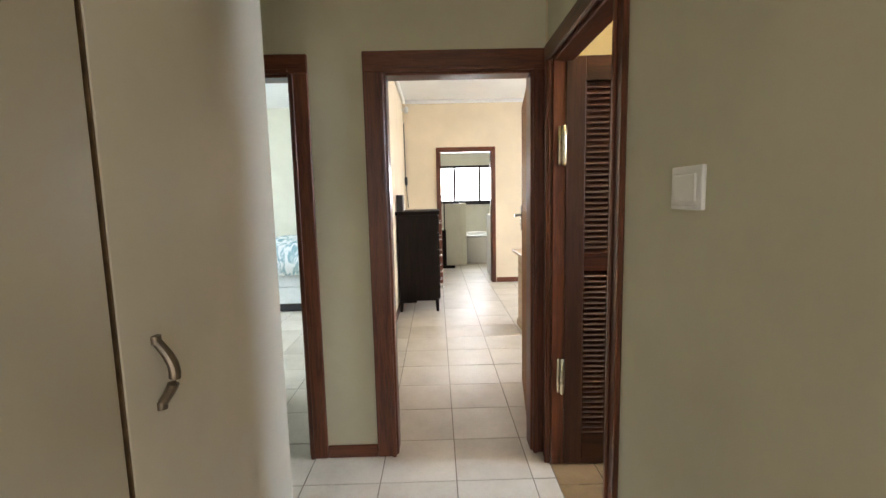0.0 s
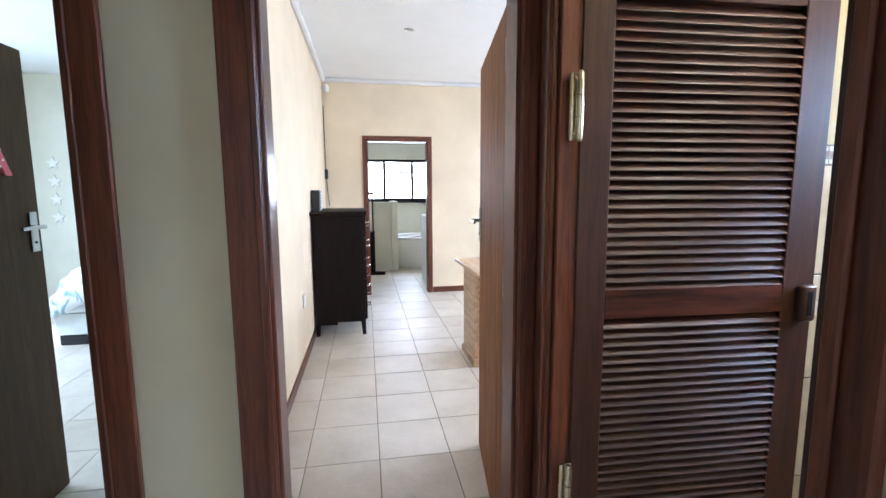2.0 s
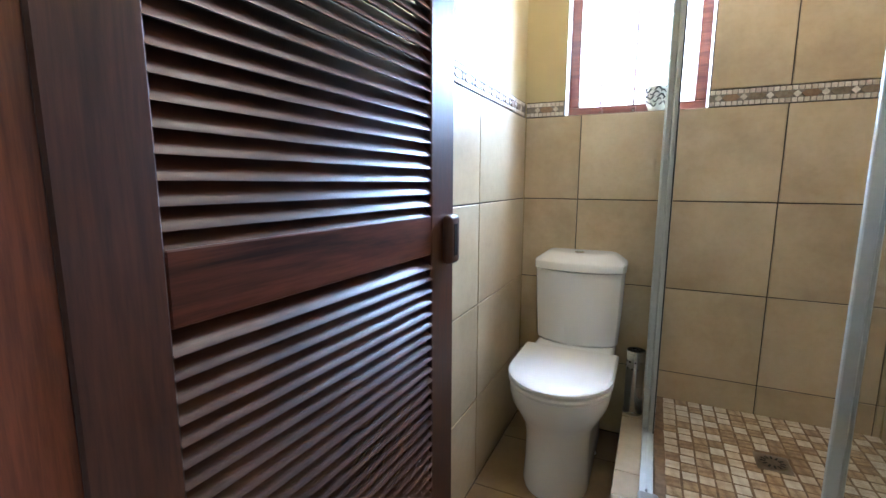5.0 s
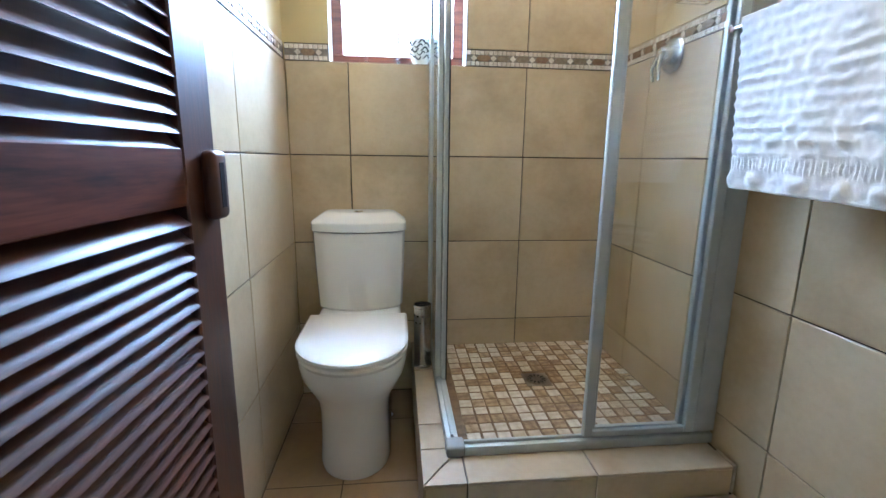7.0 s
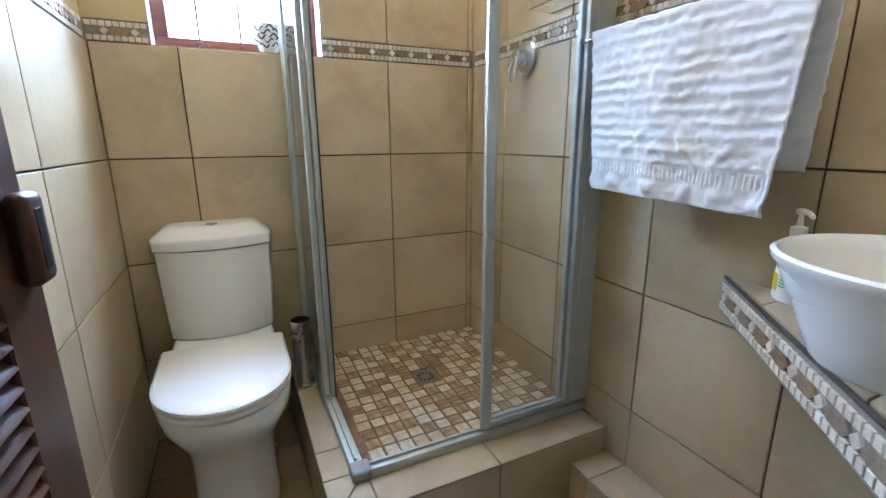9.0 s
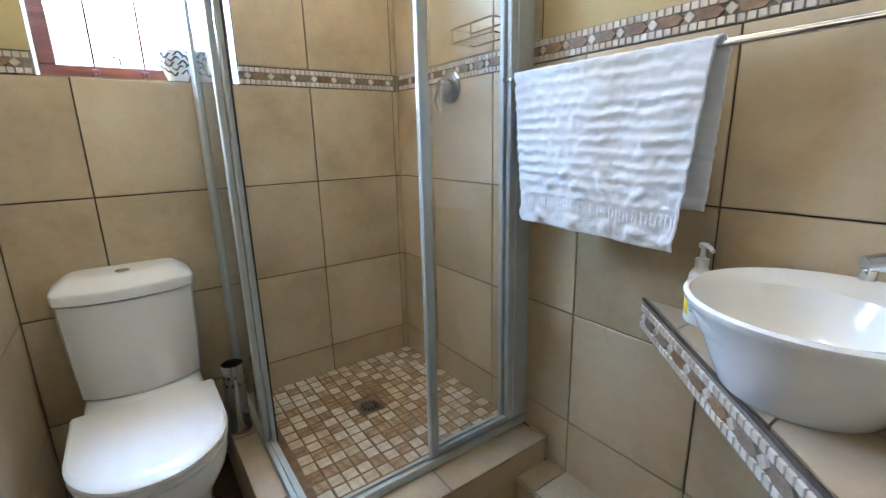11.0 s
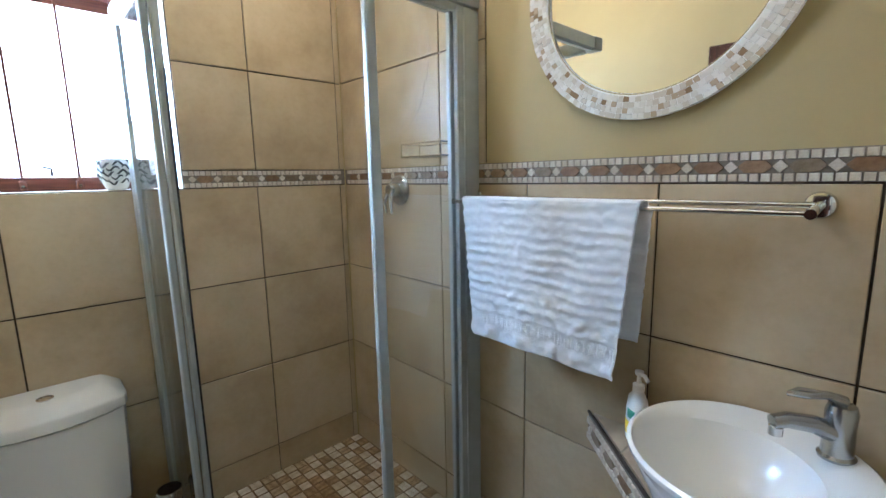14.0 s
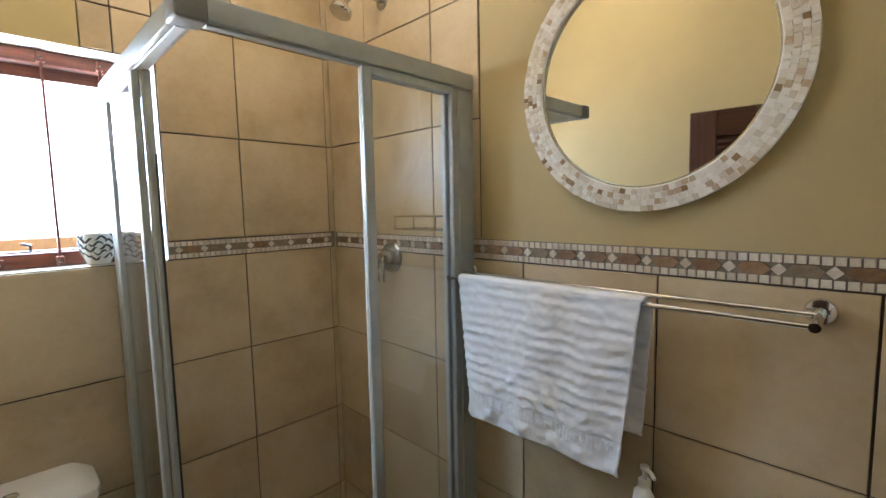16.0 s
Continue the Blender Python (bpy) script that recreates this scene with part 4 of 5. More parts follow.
# window with bars
bw = thing("window_2", "red-brown wooden window with burglar bars, bright outside", "window", pose(e0, 0, 0), kind="structure")
FX0, FX1 = 0.095, 0.150
for lo, hi in (((FX0, WY0, WZ0), (FX1, WY1, WZ0 + 0.045)), ((FX0, WY0, WZ1 - 0.045), (FX1, WY1, WZ1)), ((FX0, WY0, WZ0 + 0.045), (FX1, WY0 + 0.045, WZ1 - 0.045)),
               ((FX0, WY1 - 0.045, WZ0 + 0.045), (FX1, WY1, WZ1 - 0.045))):
    part("window_frame", B(lo, hi, 0.003), "window_wood", bw)
sash = part("sash", boxes(((FX0 + 0.03, WY0 + 0.046, WZ1 - 0.085), (FX1 + 0.02, WY1 - 0.046, WZ1 - 0.046)), ((FX0 + 0.03, WY0 + 0.046, WZ0 + 0.046), (FX1 + 0.02, WY1 - 0.046, WZ0 + 0.050)), bevel=0.002), "window_wood", bw)
p_ = part("pane", B((FX1 - 0.012, WY0 + 0.046, WZ0 + 0.05), (FX1 - 0.008, WY1 - 0.046, WZ1 - 0.085)), "glass", bw)
p_.visible_shadow = False
for yb in (1.295, 1.435, 1.570):
    bar = part("burglar_bar", B((0.075, yb - 0.0035, WZ0 + 0.006), (0.085, yb + 0.0035, WZ1 - 0.006), 0.001), "window_wood", bw, "painted flat steel bar")
    for z in (WZ0 + 0.016, WZ1 - 0.03):
        part("lug", B((0.070, yb - 0.010, z - 0.012), (0.0948, yb + 0.010, z + 0.016), 0.002), "window_wood", bar)
        bm = bmesh.new()
        lathe(bm, [(0.005, 0), (0.0035, 0.002)], n=10)
        part("screw", bm, "satin", bar, matrix=pose(0.070, yb, z, 0, -90))
bm = bmesh.new()
tube(bm, [(0.09, 1.50, WZ0 + 0.05), (0.085, 1.50, WZ0 + 0.07), (0.085, 1.52, WZ0 + 0.075)], 0.004, 8)
part("stay", bm, "dark_plastic", bw)
part("window_sill", B((0.0, WY0, WZ0 - 0.0035), (0.095, WY1, WZ0 - 0.0005)), "kerb_tile", bw, "tiled sill")
for y0, y1 in ((WY0 + 0.0005, WY0 + 0.003), (WY1 - 0.003, WY1 - 0.0005)):
    part("reveal", B((0.0, y0, WZ0), (0.094, y1, WZ1)), "white_paint", bw)
part("reveal", B((0.0, WY0 + 0.003, WZ1 - 0.003), (0.094, WY1 - 0.003, WZ1 - 0.0005)), "white_paint", bw)

vase = thing("striped_bowl", "glass bowl with black and white pattern on the sill", "bowl", pose(e0 + 0.04, 1.345, WZ0))
bm = bmesh.new()
lathe(bm, [(0.022, 0.0), (0.030, 0.004), (0.044, 0.04), (0.046, 0.075), (0.042, 0.10), (0.039, 0.10), (0.042, 0.075), (0.040, 0.04), (0.02, 0.008)], n=28)
part("bowl", bm, "porcelain", vase)
for k in range(34):
    bm = bmesh.new()
    a0 = 2.4 * k
    pts = []
    for i in range(7):
        a = a0 + 0.13 * i
        z = 0.022 + 0.0021 * k + 0.007 * math.sin(i * 1.1 + k)
        rr = 0.0305 + 0.0162 * min(1, (z - 0.004) / 0.05)
        pts.append((rr * math.cos(a), rr * math.sin(a), z))
    tube(bm, pts, [0.0015, 0.003, 0.0035, 0.003, 0.0035, 0.003, 0.0012], 6)
    part("stripe", bm, "vase_dark", vase)

# ---- shower enclosure ----
KX, KY, KZ = 1.655, 1.385, 0.2355          # kerb faces and top
FXW, FYN, FZ = 1.776, 1.293, 1.985       # frame lines and top
PAN = 0.215
sh = thing("shower_enclosure", "corner shower enclosure with silver aluminium frame and clear glass", "shower", pose(FXW, FYN, KZ))
H_ = FZ - KZ
W_, D_ = EAST - FXW - 0.001, FYN - SOUTH - 0.001   # along x on the north side, along -y on the west side


def rail_profile(lo, hi):
    return B(lo, hi, 0.004, 2)


part("bottom_track", rail_profile((0.030, -0.018, 0.0), (W_, 0.018, 0.030)), "alu", sh)
part("bottom_track", rail_profile((-0.018, -D_, 0.0), (0.018, -0.030, 0.030)), "alu", sh)
part("bottom_lip", B((0.030, -0.004, 0.0302), (W_, 0.004, 0.040), 0.001), "alu", sh)
part("bottom_lip", B((-0.004, -D_, 0.0302), (0.004, -0.030, 0.040), 0.001), "alu", sh)
part("top_rail", rail_profile((0.032, -0.022, H_ - 0.045), (W_, 0.022, H_)), "alu", sh)
part("top_rail", rail_profile((-0.022, -D_, H_ - 0.045), (0.022, -0.032, H_)), "alu", sh)
part("rail_groove", B((0.032, -0.010, H_ - 0.050), (W_, 0.010, H_ - 0.0452), 0.001), "alu", sh)
part("rail_groove", B((-0.010, -D_, H_ - 0.050), (0.010, -0.032, H_ - 0.0452), 0.001), "alu", sh)
part("corner_block", B((-0.024, -0.032, 0.0), (0.030, 0.022, 0.034), 0.008, 3), "grey_plastic", sh, "grey plastic corner block")
part("corner_block", B((-0.026, -0.032, H_ - 0.050), (0.032, 0.026, H_ + 0.003), 0.006, 3), "grey_plastic", sh, "grey plastic corner block")
zl, zh = 0.0405, H_ - 0.0505
part("wall_channel", B((W_ - 0.045, -0.020, zl), (W_, 0.020, zh), 0.003), "alu", sh)
part("wall_channel", B((-0.018, -D_, zl), (0.018, -D_ + 0.065, zh), 0.003), "alu", sh)


def glass_panel(name, axis, a0, a1, off, stile=0.028):
    """A framed sheet of glass. axis: x or y; off: its place across the track."""
    def q(u0, u1, v0, v1, z0, z1, bev=0.0):
        v0, v1 = v0 + off, v1 + off
        return B((u0, v0, z0), (u1, v1, z1), bev) if axis == "x" else B((v0, u0, z0), (v1, u1, z1), bev)
    g = part(name, q(a0 + stile - 0.004, a1 - stile + 0.004, -0.0022, 0.0022, zl + 0.01, zh - 0.01), "glass", sh, "clear glass sheet")
    part("stile", q(a0, a0 + stile, -0.009, 0.009, zl, zh, 0.003), "alu", g)
    part("stile", q(a1 - stile, a1, -0.009, 0.009, zl, zh, 0.003), "alu", g)
    part("edge_rail", q(a0 + stile, a1 - stile, -0.007, 0.007, zl, zl + 0.018, 0.002), "alu", g)
    part("edge_rail", q(a0 + stile, a1 - stile, -0.007, 0.007, zh - 0.018, zh, 0.002), "alu", g)
    return g


glass_panel("fixed_panel", "x", 0.375, W_ - 0.046, 0.010)
g_ = glass_panel("sliding_panel", "x", 0.355, W_ - 0.085, -0.010)
part("seal", B((0.347, -0.018, zl), (0.3548, -0.014, zh - 0.2), 0.001), "black_rubber", g_, "black rubber seal")
glass_panel("fixed_panel", "y", -D_ + 0.066, -0.372, -0.010)
g_ = glass_panel("sliding_panel", "y", -D_ + 0.076, -0.388, 0.010)
part("seal", B((0.004, -0.3878, zl), (0.016, -0.383, zh), 0.001), "white_plastic", g_, "pale rubber seal")

# shower fittings
mixer = thing("shower_mixer", "satin chrome shower mixer with round plate and lever", "shower mixer", pose(2.17, SOUTH, 1.405, -90))
bm = bmesh.new()
lathe(bm, [(0.058, 0.0), (0.060, 0.004), (0.054, 0.012), (0.03, 0.016)], n=32)
part("plate", bm, "satin", mixer)
bm = bmesh.new()
lathe(bm, [(0.028, 0.014), (0.027, 0.045), (0.021, 0.055), (0.004, 0.057)], n=24)
part("hub", bm, "satin", mixer)
bm = bmesh.new()
tube(bm, [(-0.008, 0.0, 0.048), (-0.02, 0.045, 0.062), (-0.022, 0.085, 0.060)], [0.010, 0.008, 0.006], 10)
tube(bm, [(0.008, 0.0, 0.048), (0.02, 0.045, 0.062), (0.010, 0.085, 0.060)], [0.008, 0.006, 0.005], 10)
part("lever", bm, "satin", mixer)
head_ = thing("overhead_shower", "chrome shower head on a bent wall arm", "shower head", pose(2.185, SOUTH, 2.335))
bm = bmesh.new()
tube(bm, [(0, 0.002, 0), (0, 0.06, 0.006), (-0.004, 0.11, -0.006), (-0.008, 0.15, -0.035), (-0.010, 0.168, -0.058)], 0.010, 12)
part("arm", bm, "satin", head_)
bm = bmesh.new()
lathe(bm, [(0.030, 0.0), (0.028, 0.006), (0.012, 0.012)], n=24)
part("flange", bm, "satin", head_, matrix=pose(0, 0, 0, -90))
bm = bmesh.new()
lathe(bm, [(0.010, 0.03), (0.016, 0.022), (0.036, 0.0), (0.038, -0.012), (0.034, -0.016), (0.003, -0.015)], n=28)
part("rose", bm, "chrome", head_, matrix=pose(-0.010, 0.180, -0.082, 25))
caddy = thing("wire_shelf", "chrome wire soap shelf on the shower wall", "shower shelf", pose(1.935, SOUTH, 1.52))
bm = bmesh.new()
for z in (0.0, 0.042):
    tube(bm, [(-0.10, 0.003, z), (-0.10, 0.095, z), (0.10, 0.095, z), (0.10, 0.003, z), (-0.10, 0.003, z)], 0.0028, 6)
part("frame", bm, "chrome", caddy)
for k in range(9):
    bm = bmesh.new()
    tube(bm, [(-0.08 + k * 0.02, 0.003, 0.0), (-0.08 + k * 0.02, 0.095, 0.0)], 0.0016, 6)
    part("wire", bm, "chrome", caddy)
for x, y in ((-0.098, 0.093), (0.0, 0.095), (0.098, 0.093)):
    bm = bmesh.new()
    tube(bm, [(x, y, 0), (x, y, 0.042)], 0.0022, 6)
    part("upright", bm, "chrome", caddy)
drain = thing("floor_drain", "dull brown square shower floor drain with a round grate", "drain", pose(2.212, 0.912, PAN + 0.0005))
part("frame", B((-0.052, -0.050, -0.004), (0.052, 0.050, 0.003), 0.002), "bronze", drain)
bm = bmesh.new()
lathe(bm, [(0.041, 0.003), (0.040, 0.0045), (0.030, 0.005), (0.003, 0.0042)], n=32)
part("grate", bm, "bronze", drain)
# black bars laid on the grate put the slots' shade into colour
for k in range(12):
    part("dark_slot_bar", B((0.020, -0.003, 0.0045), (0.036, 0.003, 0.0056), 0.0008), "black_rubber", drain, matrix=pose(0, 0, 0, 0, 0, 30 * k))

# ceiling fitting with two bare bulbs
fit_ = thing("ceiling_lamp", "small white ceiling fitting with two lit warm bulbs", "ceiling light", pose(1.90, 1.16, BCEIL))
bm = bmesh.new()
lathe(bm, [(0.125, 0.0), (0.127, -0.008), (0.115, -0.022), (0.03, -0.030), (0.004, -0.031)], n=36)
part("base_plate", bm, "white_plastic", fit_)
for x, y, z in BULBS:
    bm = bmesh.new()
    lathe(bm, [(0.016, -0.020), (0.019, -0.026), (0.019, -0.060), (0.014, -0.064)], x - 1.90, y - 1.16, 18)
    holder = part("lamp_holder", bm, "white_plastic", fit_)
    bm = bmesh.new()
    lathe(bm, [(0.012, -0.064), (0.013, -0.080), (0.024, -0.104), (0.029, -0.126), (0.024, -0.146), (0.010, -0.157), (0.002, -0.159)], x - 1.90, y - 1.16, 24)
    bulb = part("bulb", bm, "bulb_glow", holder, "glowing frosted bulb")
    bulb.visible_shadow = False

# ---- towel rail, towel, mirror ----
rail = thing("towel_rail", "chrome double towel rail on the tiled wall", "towel rail", pose(0.926, SOUTH, 1.388))
for x in (0.0, 0.845):
    bm = bmesh.new()
    lathe(bm, [(0.024, 0.0), (0.025, 0.004), (0.022, 0.010), (0.012, 0.013), (0.003, 0.013)], n=28)
    r_ = part("wall_plate", bm, "chrome", rail, matrix=pose(x, 0, 0, -90))
    bm = bmesh.new()
    tube(bm, [(x, 0.008, 0), (x, 0.05, -0.003), (x, 0.105, -0.010)], 0.009, 12)
    part("arm", bm, "chrome", rail)
for y, z in ((0.052, 0.002), (0.098, -0.010)):
    bm = bmesh.new()
    tube(bm, [(0.002, y, z), (0.845, y, z)], 0.0055, 12)
    part("bar", bm, "chrome", rail)

bm = bmesh.new()
NU, NV = 110, 150
rows = []
YF, ZT = SOUTH + 0.098, 1.388 - 0.010 + 0.009
fl, bl, arc = 0.400, 0.315, 0.055
for j in range(NV):
    s_ = -bl - arc / 2 + (fl + bl + arc) * j / (NV - 1)
    row = []
    for i in range(NU):
        u = i / (NU - 1)
        if s_ > arc / 2:
            d = s_ - arc / 2
            f = d / fl
            y, z = YF + 0.0175, ZT - d
            x = (1.722 - 0.06 * f) * (1 - u) + (1.205 + 0.045 * f) * u
            y += 0.009 * math.sin(u * 6.5 + 0.9) * f + 0.004 * math.sin(u * 17 + 1) * f + 0.012 * f
            over = max(0.0, u - (0.97 - 0.40 * f))
            y -= 0.07 * over * over / (over + 0.08) * (1 if u < 0.985 else 0.9)
            z -= 0.012 * u * f - 0.010 * (1 - u) * f
        elif s_ < -arc / 2:
            d = -s_ - arc / 2
            f = d / bl
            y, z = YF - 0.0175 - 0.035 * f, ZT - d - 0.01 * u
            x = (1.715 - 0.03 * f) * (1 - u) + (1.190 + 0.030 * f) * u
            y += 0.006 * math.sin(u * 9) * f
        else:
            a = s_ / (arc / 2) * math.pi / 2
            y, z = YF + 0.0175 * math.sin(a), ZT + 0.0085 * math.cos(a)
            x = 1.722 * (1 - u) + 1.200 * u
        front = s_ > arc / 2
        d = abs(s_)
        # ribs, a flat woven band and a border of round tufts
        if front and fl + arc / 2 - d < 0.045:
            y += 0.009 * max(-0.1, math.sin(u * 31 + 2 + 0.8 * math.sin(u * 9))) * max(0.0, math.sin(math.pi * (fl + arc / 2 - d) / 0.045)) ** 1.5
        elif front and fl + arc / 2 - d < 0.075:
            y += 0.0014 * math.sin(u * 260)
        else:
            soft_ = 0.5 + 0.5 * noise.noise((u * 5, d * 16, 9)) + 0.25 * noise.noise((u * 19, d * 50, 4))
            y += 0.0040 * max(-0.6, math.sin(d * 2 * math.pi / 0.028 + 0.7 * noise.noise((u * 7, d * 6, 2)))) * (1 if front else -1) * max(0.15, soft_)
            if front and fl + arc / 2 - d < 0.16:
                y += 0.014 * max(0.0, noise.noise((u * 15, d * 30, 21))) * math.sin(math.pi * (fl + arc / 2 - d - 0.075) / 0.085)
        y += 0.003 * noise.noise((x * 14, z * 14, 5)) + 0.0035 * noise.noise((x * 48, z * 60, 7)) + 0.0015 * noise.noise((x * 110, z * 130, 2))
        z += 0.002 * noise.noise((x * 40, 1, 3))
        row.append((x, y, z))
    rows.append(row)
loft(bm, rows, closed=False)
towel = solo("hand_towel", bm, "towel", "white ribbed cotton hand towel folded over the rail", "towel")
sm_ = towel.modifiers.new("thick", "SOLIDIFY")
sm_.thickness, sm_.offset = 0.004, -1.0

MX, MZ, MR = 1.253, 1.878, 0.306
mir = thing("round_mirror", "round wall mirror framed with mother-of-pearl mosaic chips", "mirror", pose(MX, s0 + 0.004, MZ, -90.7, 0, 0.7))
bm = bmesh.new()
lathe(bm, [(MR - 0.006, 0.0), (MR - 0.001, 0.006), (MR - 0.001, 0.018), (MR - 0.006, 0.0195), (MR - 0.053, 0.0195), (MR - 0.056, 0.014), (MR - 0.056, 0.004)], n=96, cap1=False)
part("frame", bm, "paper", mir)
bm = bmesh.new()
lathe(bm, [(MR - 0.050, 0.003), (MR - 0.050, 0.010)], n=96)
part("mirror_glass", bm, "mirror", mir)
bm = bmesh.new()
lathe(bm, [(MR - 0.0595, 0.0105), (MR - 0.0575, 0.016), (MR - 0.0545, 0.0165), (MR - 0.0535, 0.0105)], n=96, cap0=False, cap1=False)
part("inner_rim", bm, "satin", mir)
bm = bmesh.new()
for k in range(4):
    r0 = MR - 0.0515 + k * 0.0128
    n = round(2 * math.pi * (r0 + 0.006) / 0.0135)
    for i in range(n):
        a0 = 2 * math.pi * (i + random.uniform(0.0, 0.08) + 0.37 * k) / n
        a1 = a0 + 2 * math.pi * random.uniform(0.86, 0.97) / n
        ra, rb = r0 + random.uniform(0, 0.0008), r0 + 0.0120
        z0, z1 = 0.0196, 0.0208 + random.uniform(0, 0.0008)
        lo_ = [(r * math.cos(a), r * math.sin(a)) for r, a in ((ra, a0), (rb, a0), (rb, a1), (ra, a1))]
        vb = [bm.verts.new((x, y, z0)) for x, y in lo_]
        lo_ = [(x + random.uniform(-0.0011, 0.0011), y + random.uniform(-0.0011, 0.0011)) for x, y in lo_]
        vt = [bm.verts.new((x, y, z1 + random.uniform(-0.0006, 0.0006))) for x, y in lo_]
        bm.faces.new(vt)
        for q_ in range(4):
            bm.faces.new((vb[q_], vb[(q_ + 1) % 4], vt[(q_ + 1) % 4], vt[q_]))
chips = part("shell_mosaic", bm, "shell", mir, "pale and brown mother-of-pearl chips", smooth=False)
chips["kind"] = "stuff"

# ---- corner shelf with basin ----
SZ, SB = 0.816, 0.728
A_, B_ = Vector((1.361, SOUTH + 0.002, 0)), Vector((WEST + 0.001, 1.062, 0))
van = thing("corner_shelf", "tiled triangular corner shelf with mosaic edge", "vanity shelf", pose(0, 0, 0))
bm = bmesh.new()
tri_ = [(A_.x - 0.006, A_.y), (B_.x, B_.y - 0.006), (WEST + 0.001, SOUTH + 0.002)]
loft(bm, [[(x, y, SB) for x, y in tri_], [(x, y, SZ - 0.008) for x, y in tri_]])
part("slab", bm, "grout", van)
along = (B_ - A_).normalized()
out = Vector((along.y, -along.x, 0)) * (1 if along.y * 1 - along.x * 0 > 0 else -1)
if out.x < 0:
    out = -out
# tiles of the top, cut along the edge
def clip_poly(poly, p, nrm):
    res = []
    for i, a in enumerate(poly):
        b = poly[(i + 1) % len(poly)]
        da, db = (a - p).dot(nrm), (b - p).dot(nrm)
        if da <= 0:
            res.append(a)
        if (da < 0 < db) or (db < 0 < da):
            res.append(a + (b - a) * (da / (da - db)))
    return res


for i in range(4):
    for j in range(3):
        x1 = 1.212 - (i - 1) * 0.245
        x0 = x1 - 0.245 + J
        y0 = SOUTH + 0.003 + j * 0.245
        y1 = y0 + 0.245 - J
        x0c, x1c = max(x0, WEST + 0.003), x1
        if x0c >= x1c:
            continue
        poly = clip_poly([Vector((x0c, y0, 0)), Vector((x1c, y0, 0)), Vector((x1c, y1, 0)), Vector((x0c, y1, 0))], A_ - out * 0.010, out)
        if len(poly) < 3:
            continue
        bm = bmesh.new()
        loft(bm, [[(p.x, p.y, SZ - 0.0079) for p in poly], [(p.x, p.y, SZ) for p in poly]])
        part("shelf_tile", bm, "kerb_tile", van, smooth=False)
bm = bmesh.new()
tube(bm, [A_ + Vector((0, 0, SZ - 0.002)), B_ + Vector((0, 0, SZ - 0.002))], 0.004, 8)
part("edge_trim", bm, "grout", van, "dark grey edge strip")


def border_meshes():
    def chip(w, h, d, cut=0.0008):
        bm = bmesh.new()
        lo_ = [(-w / 2, -h / 2), (w / 2, -h / 2), (w / 2, h / 2), (-w / 2, h / 2)]
        loft(bm, [[(x, y, 0) for x, y in lo_], [(x, y, d - cut) for x, y in lo_], [(x * (1 - 2 * cut / w), y * (1 - 2 * cut / h), d) for x, y in lo_]], cap0=False)
        return finish(bm, False)
    sq = chip(0.0150, 0.0150, 0.0050)
    bm = bmesh.new()
    for lo_ in ([(-0.013, 0), (0, -0.0125), (0.013, 0), (0, 0.0125)],):
        loft(bm, [[(x, y, 0) for x, y in lo_], [(x * 0.94, y * 0.94, 0.0050) for x, y in lo_]], cap0=False)
    di = finish(bm, False)
    bm = bmesh.new()
    lo_ = [(-0.030, 0), (-0.017, -0.0125), (0.017, -0.0125), (0.030, 0), (0.017, 0.0125), (-0.017, 0.0125)]
    loft(bm, [[(x, y, 0) for x, y in lo_], [(x * 0.97, y * 0.94, 0.0048) for x, y in lo_]], cap0=False)
    he = finish(bm, False)
    bm = bmesh.new()
    lo_ = [(-0.0125, 0.0), (0.0125, 0.0), (0, 0.0118)]
    loft(bm, [[(x, y, 0) for x, y in lo_], [(x * 0.93, y * 0.93 + 0.0004, 0.0045) for x, y in lo_]], cap0=False)
    tr = finish(bm, False)
    return sq, di, he, tr


SQ, DI, HE, TR = border_meshes()
SQ.materials.append(M["chip"]); DI.materials.append(M["chip"]); HE.materials.append(M["hex"]); TR.materials.append(M["hex"])
CHIP, DIAM = 0.0184, 0.0815


def border(parent, m, length, start=0.0, joined=False):
    """A mosaic border: m is the pose of its lower left corner, x along it, y up, z out of the wall."""
    sets = [(SQ, "border_chip", [(CHIP * (i + 0.5), y) for i in range(int(length / CHIP)) for y in (0.0105, 0.0525)]),
            (DI, "diamond", [(start + DIAM * i, 0.0315) for i in range(int((length - start) / DIAM) + 1) if 0.012 < start + DIAM * i < length - 0.012]),
            (HE, "hexagon", [(start + DIAM * (i - 0.5), 0.0315) for i in range(int((length - start) / DIAM) + 2) if 0.03 < start + DIAM * (i - 0.5) < length - 0.03])]
    for mesh, name, spots in sets:
        if not joined:
            for x, y in spots:
                part(name, mesh, "chip", parent, matrix=m @ pose(x, y, 0, 0, 0, random.uniform(-1.5, 1.5)))
        else:
            verts, faces = [], []
            base = [v.co.copy() for v in mesh.vertices]
            polys = [list(p.vertices) for p in mesh.polygons]
            for x, y in spots:
                k = len(verts)
                mm = m @ pose(x, y, 0, 0, 0, random.uniform(-1.5, 1.5))
                verts += [mm @ c for c in base]
                faces += [[k + i for i in p] for p in polys]
            me = bpy.data.meshes.new("border")
            me.from_pydata(verts, [], faces)
            me.materials.append(M["hex_joined" if name == "hexagon" else "chip_joined"])
            ob = part(name + "s", me, "chip", parent)
            ob["kind"] = "stuff"


